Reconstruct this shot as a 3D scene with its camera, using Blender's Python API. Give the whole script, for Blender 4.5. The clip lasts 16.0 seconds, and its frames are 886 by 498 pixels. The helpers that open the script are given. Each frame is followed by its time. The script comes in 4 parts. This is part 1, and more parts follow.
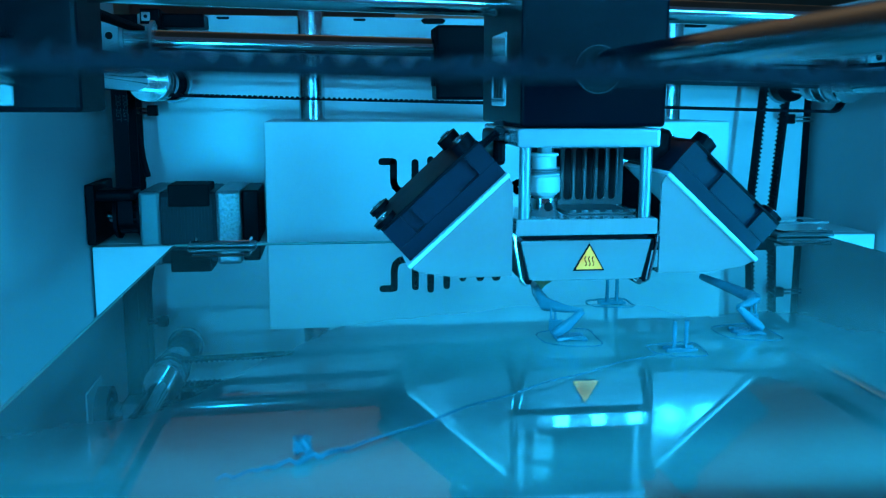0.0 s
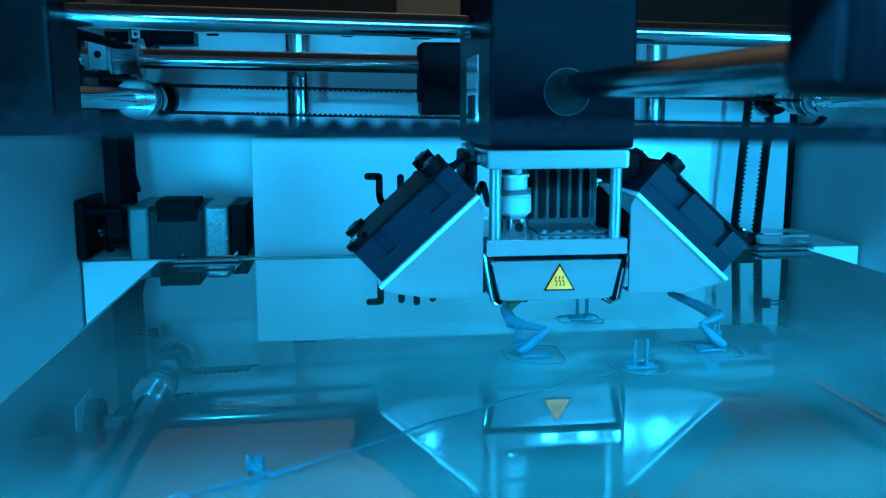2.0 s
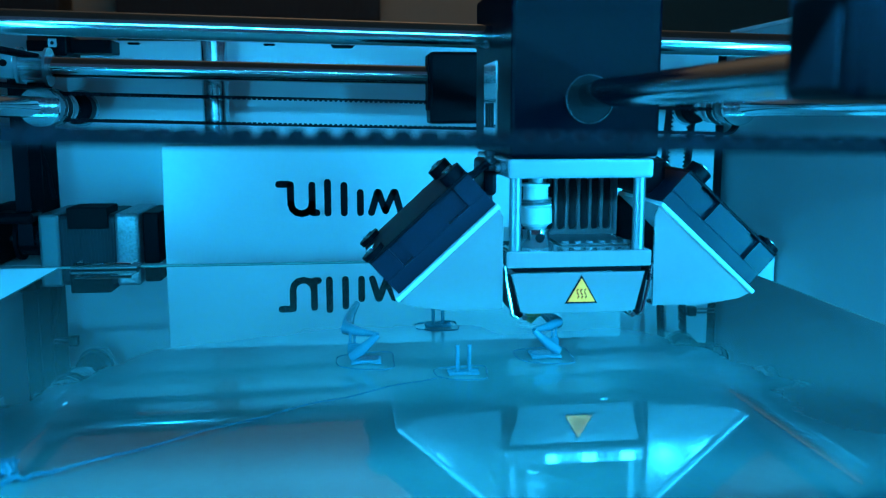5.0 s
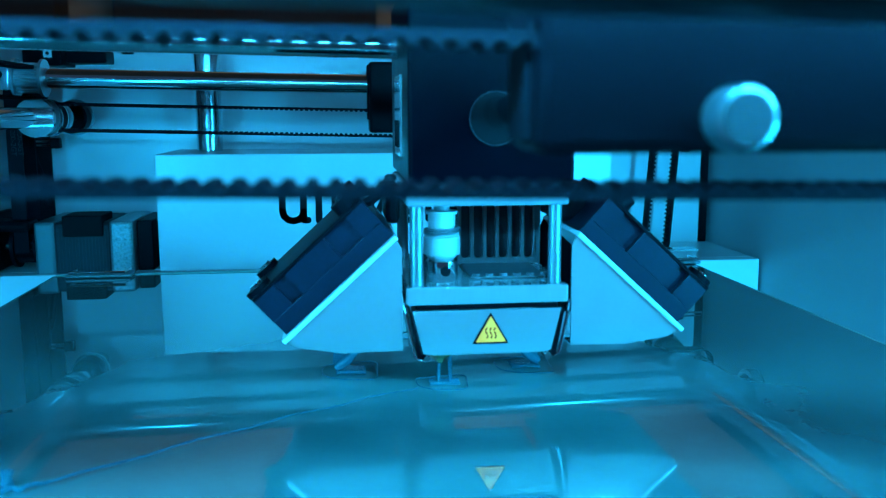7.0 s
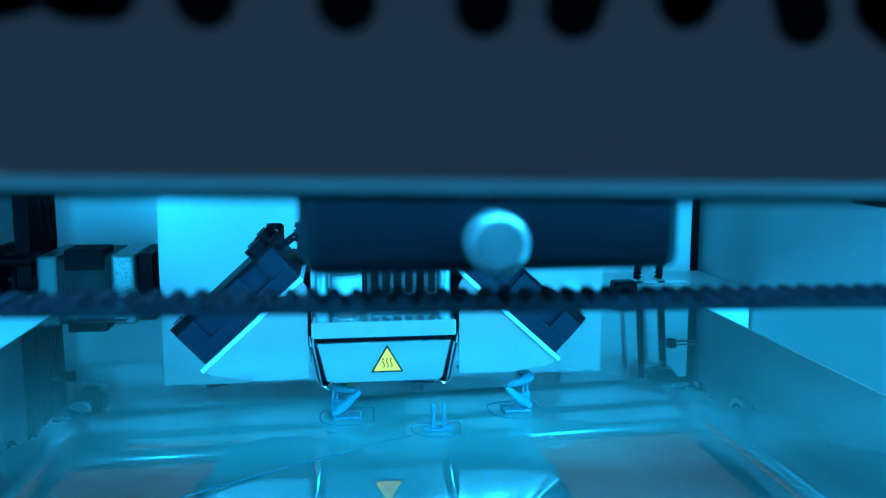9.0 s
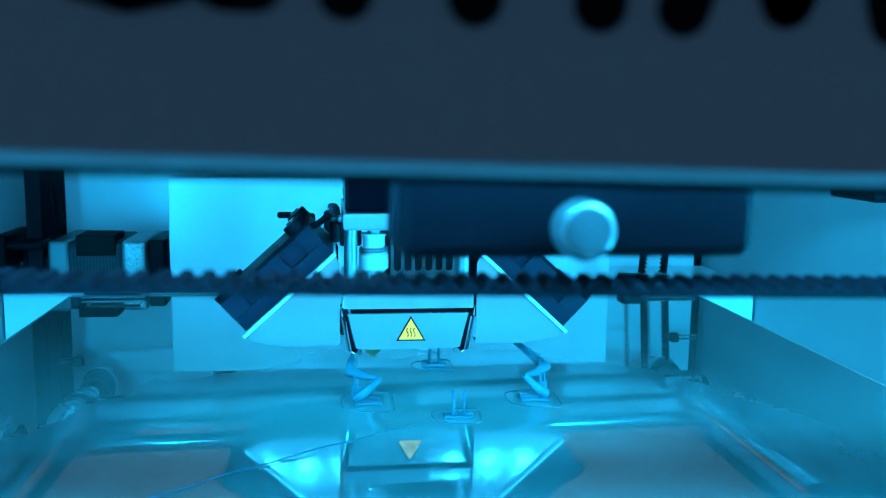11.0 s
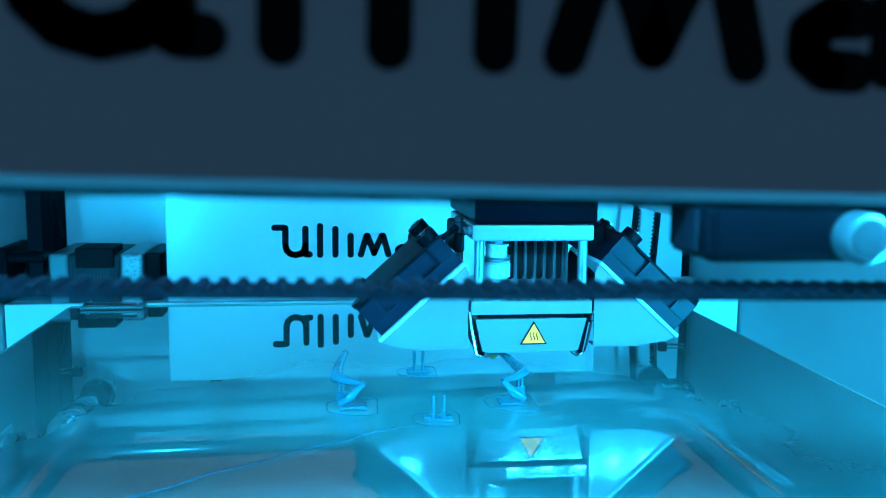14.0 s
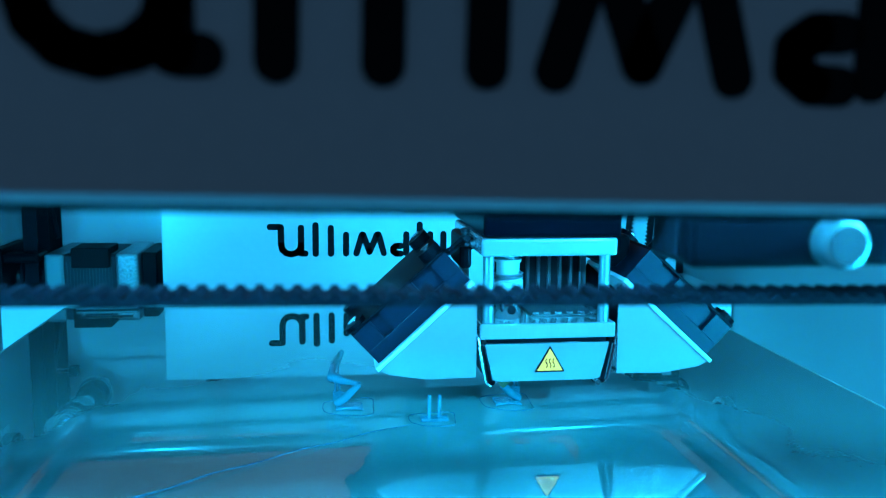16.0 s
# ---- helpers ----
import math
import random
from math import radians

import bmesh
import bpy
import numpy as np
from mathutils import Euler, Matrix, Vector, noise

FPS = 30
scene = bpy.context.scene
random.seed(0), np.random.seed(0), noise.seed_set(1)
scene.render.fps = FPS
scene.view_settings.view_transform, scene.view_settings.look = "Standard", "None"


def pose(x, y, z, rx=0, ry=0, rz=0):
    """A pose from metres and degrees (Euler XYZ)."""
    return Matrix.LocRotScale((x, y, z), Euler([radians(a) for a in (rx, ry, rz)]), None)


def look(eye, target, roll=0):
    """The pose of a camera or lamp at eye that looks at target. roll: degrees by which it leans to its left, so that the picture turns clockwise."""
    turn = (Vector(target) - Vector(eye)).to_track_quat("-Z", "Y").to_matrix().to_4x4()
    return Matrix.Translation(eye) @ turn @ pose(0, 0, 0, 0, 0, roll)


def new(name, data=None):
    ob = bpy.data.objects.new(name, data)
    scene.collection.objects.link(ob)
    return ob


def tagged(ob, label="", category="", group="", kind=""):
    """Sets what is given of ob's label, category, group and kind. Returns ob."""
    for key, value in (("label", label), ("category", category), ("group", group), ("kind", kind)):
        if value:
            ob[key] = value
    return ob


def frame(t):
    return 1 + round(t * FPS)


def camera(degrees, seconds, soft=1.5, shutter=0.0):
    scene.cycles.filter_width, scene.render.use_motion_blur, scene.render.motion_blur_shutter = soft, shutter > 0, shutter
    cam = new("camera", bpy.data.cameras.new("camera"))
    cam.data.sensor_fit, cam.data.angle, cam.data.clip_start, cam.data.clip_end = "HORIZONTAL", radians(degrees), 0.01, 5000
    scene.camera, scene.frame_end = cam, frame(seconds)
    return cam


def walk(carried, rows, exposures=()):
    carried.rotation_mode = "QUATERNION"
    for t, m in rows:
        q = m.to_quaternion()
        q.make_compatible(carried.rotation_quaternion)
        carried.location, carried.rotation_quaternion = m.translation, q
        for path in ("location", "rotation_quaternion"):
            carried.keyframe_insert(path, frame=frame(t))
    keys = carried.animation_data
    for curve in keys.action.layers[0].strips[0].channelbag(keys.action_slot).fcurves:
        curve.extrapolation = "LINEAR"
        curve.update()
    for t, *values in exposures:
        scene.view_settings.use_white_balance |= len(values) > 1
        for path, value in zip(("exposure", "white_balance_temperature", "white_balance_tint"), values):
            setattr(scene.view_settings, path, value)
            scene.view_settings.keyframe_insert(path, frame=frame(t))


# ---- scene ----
cam = camera(53.0, 16.0, soft=1.0)
cam.data.dof.use_dof = True
cam.data.dof.focus_distance = 0.28
cam.data.dof.aperture_fstop = 33
PATH = [
    (0, (-0.06881, -0.38111, 0.05468), (0.05503, 0.59721, -0.11137), 0.14),
    (0.5, (-0.07068, -0.38299, 0.05703), (0.05117, 0.59604, -0.10622), 0.30),
    (1, (-0.07042, -0.38385, 0.05733), (0.04915, 0.59574, -0.10428), 0.22),
    (1.5, (-0.06830, -0.38436, 0.05864), (0.05327, 0.59567, -0.09869), 0.19),
    (2, (-0.06034, -0.38613, 0.05827), (0.05641, 0.59429, -0.10033), -0.07),
    (2.5, (-0.04903, -0.38767, 0.05703), (0.06803, 0.59319, -0.09860), 0.06),
    (3, (-0.03389, -0.38999, 0.05766), (0.07614, 0.59193, -0.09634), -0.28),
    (3.5, (-0.02343, -0.39044, 0.05735), (0.08448, 0.59205, -0.09450), -0.35),
    (6, (-0.02133, -0.39514, 0.05986), (0.09652, 0.58676, -0.08836), 0.10),
    (6.5, (-0.02078, -0.39728, 0.06197), (0.09754, 0.58442, -0.08841), -0.08),
    (7, (-0.01838, -0.39870, 0.06249), (0.09777, 0.58324, -0.08826), -0.16),
    (7.5, (-0.01787, -0.39876, 0.06324), (0.09824, 0.58340, -0.08614), -0.16),
    (8, (-0.02109, -0.40050, 0.06450), (0.09772, 0.58168, -0.08319), 0.04),
    (8.5, (-0.01958, -0.40453, 0.06685), (0.09742, 0.57840, -0.07635), -0.06),
    (9, (-0.01823, -0.40417, 0.07236), (0.10090, 0.57923, -0.06410), -0.14),
    (9.2, (-0.01820, -0.40420, 0.07440), (0.09600, 0.57970, -0.05240), 0.00),
    (9.5, (-0.02583, -0.40227, 0.07110), (0.08971, 0.58042, -0.07373), 0.29),
    (12, (-0.02470, -0.40913, 0.07264), (0.10383, 0.57204, -0.07165), 0.78),
    (12.5, (-0.02251, -0.40913, 0.07244), (0.10134, 0.57287, -0.07021), 0.43),
    (13, (-0.02240, -0.41176, 0.07258), (0.10008, 0.57120, -0.06450), 0.53),
    (13.5, (-0.02165, -0.41456, 0.07281), (0.10193, 0.56896, -0.05920), 0.64),
    (14, (-0.02136, -0.41731, 0.07317), (0.10259, 0.56632, -0.05766), 0.63),
    (14.5, (-0.02253, -0.41654, 0.07388), (0.10511, 0.56584, -0.06264), 0.76),
    (15, (-0.02131, -0.41834, 0.07345), (0.11020, 0.56356, -0.06283), 0.79),
    (15.5, (-0.02094, -0.41991, 0.07417), (0.11014, 0.56237, -0.05900), 0.70),
    (16, (-0.02139, -0.41845, 0.07456), (0.10748, 0.56366, -0.06078), 0.44),
]
walk(cam, [(t, look(eye, target, roll)) for t, eye, target, roll in PATH],
     [(0, 0.0, 6500, 10), (8.6, 0.0, 6500, 10), (9.0, 0.34, 6500, 9), (9.5, 0.92, 6650, 8), (9.7, 0.72, 6600, 8), (12, 0.48, 6550, 8), (14.5, 0.62, 6600, 7), (16, 0.44, 6550, 8)])

# ---------------------------------------------------------------- light
LED = (0.008, 0.465, 1.0)
world = bpy.data.worlds.new("world")
scene.world = world
world.use_nodes = True
wn = world.node_tree
bg = wn.nodes["Background"]
bg.inputs["Color"].default_value = (0.19, 0.49, 0.93, 1)
bg.inputs["Strength"].default_value = 0.10


def area(name, x, y, z, rx, ry, rz, sx, sy, power, colour):
    d = bpy.data.lights.new(name, "AREA")
    d.shape, d.size, d.size_y, d.energy, d.color = "RECTANGLE", sx, sy, power, colour
    o = new(name, d)
    o.matrix_world = pose(x, y, z, rx, ry, rz)
    return o


# the strips of light behind the front frame: one along the top, one down each side
area("led_light", -0.158, -0.3445, -0.01, 90, 0, -30, 0.006, 0.13, 0.52, LED)
area("led_light", 0.169, -0.3445, -0.01, 90, 0, 30, 0.006, 0.13, 1.60, LED)
# an unseen warm lamp, added to brighten the far wall of the dim room behind
area("added_wall_light", 0.1, 0.9, 1.5, 62, 0, 0, 0.5, 0.3, 2.8, (1.0, 0.84, 0.64))


# ---------------------------------------------------------------- materials
def mat(name, base, rough=0.5, metal=0.0, grain=0.06, scale=400.0, bump=0.0, stain=0.08, stretch=(1, 1, 1), spec=0.5, emit=None, glow=0.0, wear=0.1):
    m = bpy.data.materials.new(name)
    m.use_nodes = True
    t = m.node_tree
    n, l = t.nodes, t.links
    b = n["Principled BSDF"]
    b.inputs["Metallic"].default_value = metal
    b.inputs["Specular IOR Level"].default_value = spec
    co = n.new("ShaderNodeTexCoord")
    mp = n.new("ShaderNodeMapping")
    mp.inputs["Scale"].default_value = stretch
    l.new(co.outputs["Object"], mp.inputs["Vector"])
    fine = n.new("ShaderNodeTexNoise")
    fine.inputs["Scale"].default_value = scale
    fine.inputs["Detail"].default_value = 6
    coarse = n.new("ShaderNodeTexNoise")
    coarse.inputs["Scale"].default_value = scale / 14
    coarse.inputs["Detail"].default_value = 3
    l.new(mp.outputs[0], fine.inputs["Vector"])
    l.new(mp.outputs[0], coarse.inputs["Vector"])
    a = n.new("ShaderNodeMapRange")
    a.inputs["To Min"].default_value, a.inputs["To Max"].default_value = 1 - grain, 1 + grain
    l.new(fine.outputs["Fac"], a.inputs["Value"])
    c = n.new("ShaderNodeMapRange")
    c.inputs["To Min"].default_value, c.inputs["To Max"].default_value = 1 - stain, 1 + stain
    l.new(coarse.outputs["Fac"], c.inputs["Value"])
    mu = n.new("ShaderNodeMath")
    mu.operation = "MULTIPLY"
    l.new(a.outputs[0], mu.inputs[0])
    l.new(c.outputs[0], mu.inputs[1])
    mix = n.new("ShaderNodeVectorMath")
    mix.operation = "SCALE"
    mix.inputs[0].default_value = base
    l.new(mu.outputs[0], mix.inputs["Scale"])
    l.new(mix.outputs[0], b.inputs["Base Color"])
    r = n.new("ShaderNodeMapRange")
    r.inputs["To Min"].default_value, r.inputs["To Max"].default_value = max(0.01, rough * (1 - wear)), min(1, rough * (1 + wear))
    l.new(coarse.outputs["Fac"], r.inputs["Value"])
    l.new(r.outputs[0], b.inputs["Roughness"])
    if bump:
        bu = n.new("ShaderNodeBump")
        bu.inputs["Strength"].default_value = bump
        bu.inputs["Distance"].default_value = 0.0003
        l.new(fine.outputs["Fac"], bu.inputs["Height"])
        l.new(bu.outputs[0], b.inputs["Normal"])
    if emit:
        b.inputs["Emission Color"].default_value = (*emit, 1)
        b.inputs["Emission Strength"].default_value = glow
    return m


WHITE = mat("white_panel", (0.80, 0.80, 0.79), 0.24, grain=0.03, scale=900, bump=0.03, stain=0.03)
# white panel with a darkened base, standing in for the weaker light on the back wall
BACKWALL = mat("dimmed_white_panel", (0.66, 0.66, 0.66), 0.22, grain=0.03, scale=900, bump=0.03, stain=0.04)
GREY = mat("grey_panel", (0.42, 0.42, 0.42), 0.55, grain=0.04, scale=900, bump=0.03, stain=0.05)
FRONT = mat("front_panel_paint", (0.62, 0.62, 0.62), 0.5, grain=0.04, scale=700, bump=0.05, stain=0.05)
BLACK = mat("black_plastic", (0.0022, 0.0024, 0.0038), 0.42, grain=0.25, scale=900, bump=0.15, stain=0.2, spec=0.05)
HOUSING = mat("black_housing", (0.0012, 0.0014, 0.0032), 0.3, grain=0.2, scale=1500, bump=0.08, stain=0.2, spec=0.02)
RUBBER = mat("black_rubber", (0.005, 0.005, 0.0075), 0.7, grain=0.3, scale=2500, bump=0.2, stain=0.2, spec=0.07)
ROD_END = mat("grey_steel", (0.26, 0.27, 0.28), 0.28, 0.8, grain=0.2, scale=1500, bump=0.15, stain=0.1)
INK = mat("black_ink", (0.002, 0.0022, 0.003), 0.7, grain=0.1, scale=900, spec=0.15)
STEEL = mat("polished_steel", (0.66, 0.67, 0.68), 0.125, 1.0, grain=0.05, scale=700, stain=0.08, stretch=(1, 1, 1), wear=0.4)
ALU = mat("brushed_aluminium", (0.50, 0.52, 0.54), 0.22, 0.6, grain=0.06, scale=900, bump=0.03, stain=0.06, stretch=(0.2, 1, 6), wear=0.3)
POLISH = mat("polished_aluminium", (0.76, 0.77, 0.78), 0.022, 0.7, grain=0.06, scale=900, stain=0.10, stretch=(3, 1, 0.2), wear=0.5)
# near-white: paints the glint on the duct lips; also colours the mounting plate
FOLD = mat("pale_metal_and_glint", (0.90, 0.91, 0.91), 0.25, 0.15, grain=0.04, scale=900)
SHEET = mat("satin_sheet_metal", (0.70, 0.71, 0.72), 0.080, 0.72, grain=0.04, scale=900, bump=0.02, stain=0.06, wear=0.25)
FANBODY = mat("fan_plastic", (0.0045, 0.010, 0.019), 0.38, grain=0.2, scale=1500, bump=0.08, stain=0.15, spec=0.16)
# darker metal that paints the shade on the rod's end face
SHADED_FACE = mat("shaded_end_metal", (0.045, 0.047, 0.05), 0.6, grain=0.15, scale=1500, bump=0.1, spec=0.2)
# steel darkened to paint in the dark room that this rod mirrors
DIM_STEEL = mat("dimmed_steel", (0.36, 0.37, 0.38), 0.15, 1.0, grain=0.05, scale=700, stain=0.08, wear=0.3)
POSTS = mat("dull_turned_steel", (0.26, 0.27, 0.28), 0.34, 0.7, grain=0.1, scale=1500, stain=0.1)
CAST = mat("cast_aluminium", (0.28, 0.29, 0.30), 0.3, 0.7, grain=0.7, scale=900, bump=1.0, stain=0.1)
CORE = mat("laminated_core", (0.022, 0.023, 0.027), 0.5, 0.1, spec=0.25, grain=0.35, scale=1200, bump=0.3, stretch=(4, 0.05, 0.05))
DULL = mat("dull_steel", (0.15, 0.155, 0.16), 0.38, 0.4, grain=0.15, scale=1500, bump=0.1, stain=0.1)
PTFE = mat("white_ptfe", (0.42, 0.44, 0.43), 0.4, grain=0.03, scale=900, stain=0.05)
BRASS = mat("brass", (0.92, 0.72, 0.36), 0.16, 1.0, grain=0.08, scale=1800, stain=0.15)
# the sticker gets an added glow so it reads yellow in the blue light
YELLOW = mat("yellow_sticker_glow", (0.90, 0.34, 0.04), 0.4, grain=0.05, scale=1500, emit=(1.0, 0.52, 0.10), glow=0.42)
BLUE = mat("blue_filament", (0.075, 0.38, 0.46), 0.14, grain=0.1, scale=2500, bump=0.3, stain=0.1)
BEDMETAL = mat("bed_aluminium", (0.08, 0.085, 0.09), 0.45, 0.6, grain=0.1, scale=500, stain=0.12)
DIODE = mat("led_chip", (0.8, 0.8, 0.8), 0.3, emit=(0.020, 0.465, 1.0), glow=770.0)
DIODE_DIM = mat("led_chip_side", (0.8, 0.8, 0.8), 0.3, emit=LED, glow=60.0)
STRIP = mat("led_strip_board", (0.75, 0.75, 0.72), 0.5)
BEIGE = mat("beige_wall_paint", (0.50, 0.40, 0.28), 0.8, grain=0.05, scale=60)
BROWN = mat("dark_brown_wood", (0.05, 0.035, 0.025), 0.6, grain=0.3, scale=60, stretch=(4, 1, 0.3))
TEAL = mat("dark_teal_board", (0.03, 0.09, 0.085), 0.6, grain=0.1, scale=40)


def glass_material():
    """The plate: a clear glossy surface over a hazy grey underside, painted paler in the middle."""
    m = bpy.data.materials.new("plate_glass")
    m.use_nodes = True
    n, l = m.node_tree.nodes, m.node_tree.links
    b = n["Principled BSDF"]
    co = n.new("ShaderNodeTexCoord")
    a = n.new("ShaderNodeTexNoise")
    a.inputs["Scale"].default_value, a.inputs["Detail"].default_value = 14, 2
    f = n.new("ShaderNodeTexNoise")
    f.inputs["Scale"].default_value, f.inputs["Detail"].default_value = 900, 4
    l.new(co.outputs["Object"], a.inputs["Vector"])
    l.new(co.outputs["Object"], f.inputs["Vector"])
    # a hazy film, uneven-rimmed, round the prints; painted paler for brighter light there
    off = n.new("ShaderNodeVectorMath")
    off.operation = "DISTANCE"
    off.inputs[1].default_value = (-0.006, -0.215, 0.0016)
    l.new(co.outputs["Object"], off.inputs[0])
    rim = n.new("ShaderNodeTexNoise")
    rim.inputs["Scale"].default_value, rim.inputs["Detail"].default_value = 22, 4
    l.new(co.outputs["Object"], rim.inputs["Vector"])
    ragged = n.new("ShaderNodeMath")
    ragged.operation = "MULTIPLY_ADD"
    ragged.inputs[1].default_value = 0.07
    l.new(rim.outputs["Fac"], ragged.inputs[0])
    l.new(off.outputs["Value"], ragged.inputs[2])
    lit_film = n.new("ShaderNodeMapRange")
    lit_film.interpolation_type = "SMOOTHSTEP"
    lit_film.inputs["From Min"].default_value, lit_film.inputs["From Max"].default_value = 0.135, 0.065
    l.new(ragged.outputs[0], lit_film.inputs["Value"])
    ramp = n.new("ShaderNodeMapRange")
    ramp.inputs["To Min"].default_value, ramp.inputs["To Max"].default_value = 0.012, 0.020
    l.new(lit_film.outputs[0], ramp.inputs["Value"])
    l.new(ramp.outputs[0], b.inputs["Roughness"])
    gloss = n.new("ShaderNodeMapRange")
    gloss.inputs["To Min"].default_value, gloss.inputs["To Max"].default_value = 0.65, 0.35
    l.new(lit_film.outputs[0], gloss.inputs["Value"])
    l.new(gloss.outputs[0], b.inputs["Coat Weight"])
    clouds = n.new("ShaderNodeMapRange")
    clouds.inputs["To Min"].default_value, clouds.inputs["To Max"].default_value = 0.80, 1.20
    l.new(a.outputs["Fac"], clouds.inputs["Value"])
    colour = n.new("ShaderNodeMapRange")
    colour.inputs["To Min"].default_value, colour.inputs["To Max"].default_value = 0.95, 1.05
    l.new(f.outputs["Fac"], colour.inputs["Value"])
    both = n.new("ShaderNodeMath")
    both.operation = "MULTIPLY"
    l.new(colour.outputs[0], both.inputs[0])
    l.new(clouds.outputs[0], both.inputs[1])
    hue = n.new("ShaderNodeMix")
    hue.data_type = "RGBA"
    hue.inputs["A"].default_value = (0.11, 0.205, 0.195, 1)
    hue.inputs["B"].default_value = (0.18, 0.41, 0.385, 1)
    l.new(lit_film.outputs[0], hue.inputs["Factor"])
    sc = n.new("ShaderNodeVectorMath")
    sc.operation = "SCALE"
    l.new(hue.outputs["Result"], sc.inputs[0])
    l.new(both.outputs[0], sc.inputs["Scale"])
    l.new(sc.outputs[0], b.inputs["Base Color"])
    b.inputs["IOR"].default_value = 1.65
    b.inputs["Specular IOR Level"].default_value = 0.75
    b.inputs["Coat IOR"].default_value = 1.6
    b.inputs["Coat Roughness"].default_value = 0.006
    return m


BLUE.node_tree.nodes["Principled BSDF"].inputs["Transmission Weight"].default_value = 0.5
BLUE.node_tree.nodes["Principled BSDF"].inputs["IOR"].default_value = 1.35
GLASS = glass_material()
EDGE = mat("glass_edge", (0.22, 0.42, 0.38), 0.04, grain=0.1, scale=300, spec=1.0)


# ---------------------------------------------------------------- mesh helpers
def block(bm, x0, x1, y0, y1, z0, z1, bevel=0.0, seg=2):
    """A box between two corners, its edges rounded by bevel."""
    made = bmesh.ops.create_cube(bm, size=1)["verts"]
    for v in made:
        v.co = ((x0 + x1) / 2 + v.co.x * (x1 - x0), (y0 + y1) / 2 + v.co.y * (y1 - y0), (z0 + z1) / 2 + v.co.z * (z1 - z0))
    if bevel:
        edges = {e for v in made for e in v.link_edges}
        bmesh.ops.bevel(bm, geom=list(edges), offset=bevel, segments=seg, affect="EDGES", profile=0.5)


def rod(bm, a, b, r, seg=24, r2=None):
    """A round bar from a to b."""
    a, b = Vector(a), Vector(b)
    d = b - a
    m = Matrix.Translation((a + b) / 2) @ d.to_track_quat("Z", "Y").to_matrix().to_4x4()
    verts = bmesh.ops.create_cone(bm, cap_ends=True, segments=seg, radius1=r, radius2=r if r2 is None else r2, depth=d.length, matrix=m)["verts"]
    for f in {f for v in verts for f in v.link_faces}:
        f.smooth = len(f.verts) == 4


def tube(bm, a, b, r, inner, seg=28):
    """A ring or sleeve with a bore, from a to b."""
    a, b = Vector(a), Vector(b)
    q = (b - a).to_track_quat("Z", "Y")
    rings = []
    for p, rr in ((a, inner), (a, r), (b, r), (b, inner)):
        rings.append([bm.verts.new(p + q @ Vector((rr * math.cos(2 * math.pi * i / seg), rr * math.sin(2 * math.pi * i / seg), 0))) for i in range(seg)])
    for k in range(4):
        u, w = rings[k], rings[(k + 1) % 4]
        for i in range(seg):
            j = (i + 1) % seg
            bm.faces.new((u[i], u[j], w[j], w[i])).smooth = k in (1, 3)


def lathe(bm, at, axis, profile, seg=28):
    """A turned body: profile is (distance along the axis, radius)."""
    q = Vector(axis).to_track_quat("Z", "Y")
    rings = [[bm.verts.new(Vector(at) + q @ Vector((r * math.cos(2 * math.pi * i / seg), r * math.sin(2 * math.pi * i / seg), h))) for i in range(seg)] for h, r in profile]
    for u, w in zip(rings, rings[1:]):
        for i in range(seg):
            j = (i + 1) % seg
            bm.faces.new((u[i], u[j], w[j], w[i])).smooth = seg > 8
    bm.faces.new(rings[0][::-1])
    bm.faces.new(rings[-1])


def plate(bm, outline, y0, y1, bevel=0.0):
    """A flat plate in the x-z plane with that outline, from y0 to y1."""
    front = [bm.verts.new((x, y0, z)) for x, z in outline]
    back = [bm.verts.new((x, y1, z)) for x, z in outline]
    faces = [bm.faces.new(front), bm.faces.new(back[::-1])]
    k = len(outline)
    for i in range(k):
        faces.append(bm.faces.new((front[i], back[i], back[(i + 1) % k], front[(i + 1) % k])))
    bmesh.ops.recalc_face_normals(bm, faces=faces)
    if bevel:
        bmesh.ops.bevel(bm, geom=[e for f in faces[:2] for e in f.edges], offset=bevel, segments=2, affect="EDGES", profile=0.5)


def sweep(bm, points, r, seg=8):
    """A round cord along points."""
    pts = [Vector(p) for p in points]
    rings = []
    for i, p in enumerate(pts):
        d = (pts[min(i + 1, len(pts) - 1)] - pts[max(i - 1, 0)]).normalized()
        q = d.to_track_quat("Z", "Y")
        rr = r[i] if isinstance(r, (list, tuple)) else r
        rings.append([bm.verts.new(p + q @ Vector((rr * math.cos(2 * math.pi * k / seg), rr * math.sin(2 * math.pi * k / seg), 0))) for k in range(seg)])
    for u, w in zip(rings, rings[1:]):
        for k in range(seg):
            j = (k + 1) % seg
            bm.faces.new((u[k], u[j], w[j], w[k])).smooth = True
    bm.faces.new(rings[0][::-1])
    bm.faces.new(rings[-1])


def made(name, bm, material):
    me = bpy.data.meshes.new(name)
    bm.normal_update()
    for e in bm.edges:
        if len(e.link_faces) == 2 and e.calc_face_angle() > 0.7:
            e.smooth = False
    bm.to_mesh(me)
    bm.free()
    me.materials.append(material)
    return new(name, me)


def part(name, bm, material, parent, label=""):
    ob = made(name, bm, material)
    ob.parent = parent
    return tagged(ob, label=label)


def thing(name, label, category, group="", kind="", at=(0, 0, 0)):
    ob = new(name)
    ob.location = at
    ob.empty_display_size = 0.01
    return tagged(ob, label, category, group, kind)


def single(name, bm, material, label, category="", group="", kind=""):
    return tagged(made(name, bm, material), label, category, group, kind)


# ---------------------------------------------------------------- the casing
ZG = 0.0016         # top of the glass plate
XL, XR = -0.167, 0.178
YF, YB = -0.352, 0.052
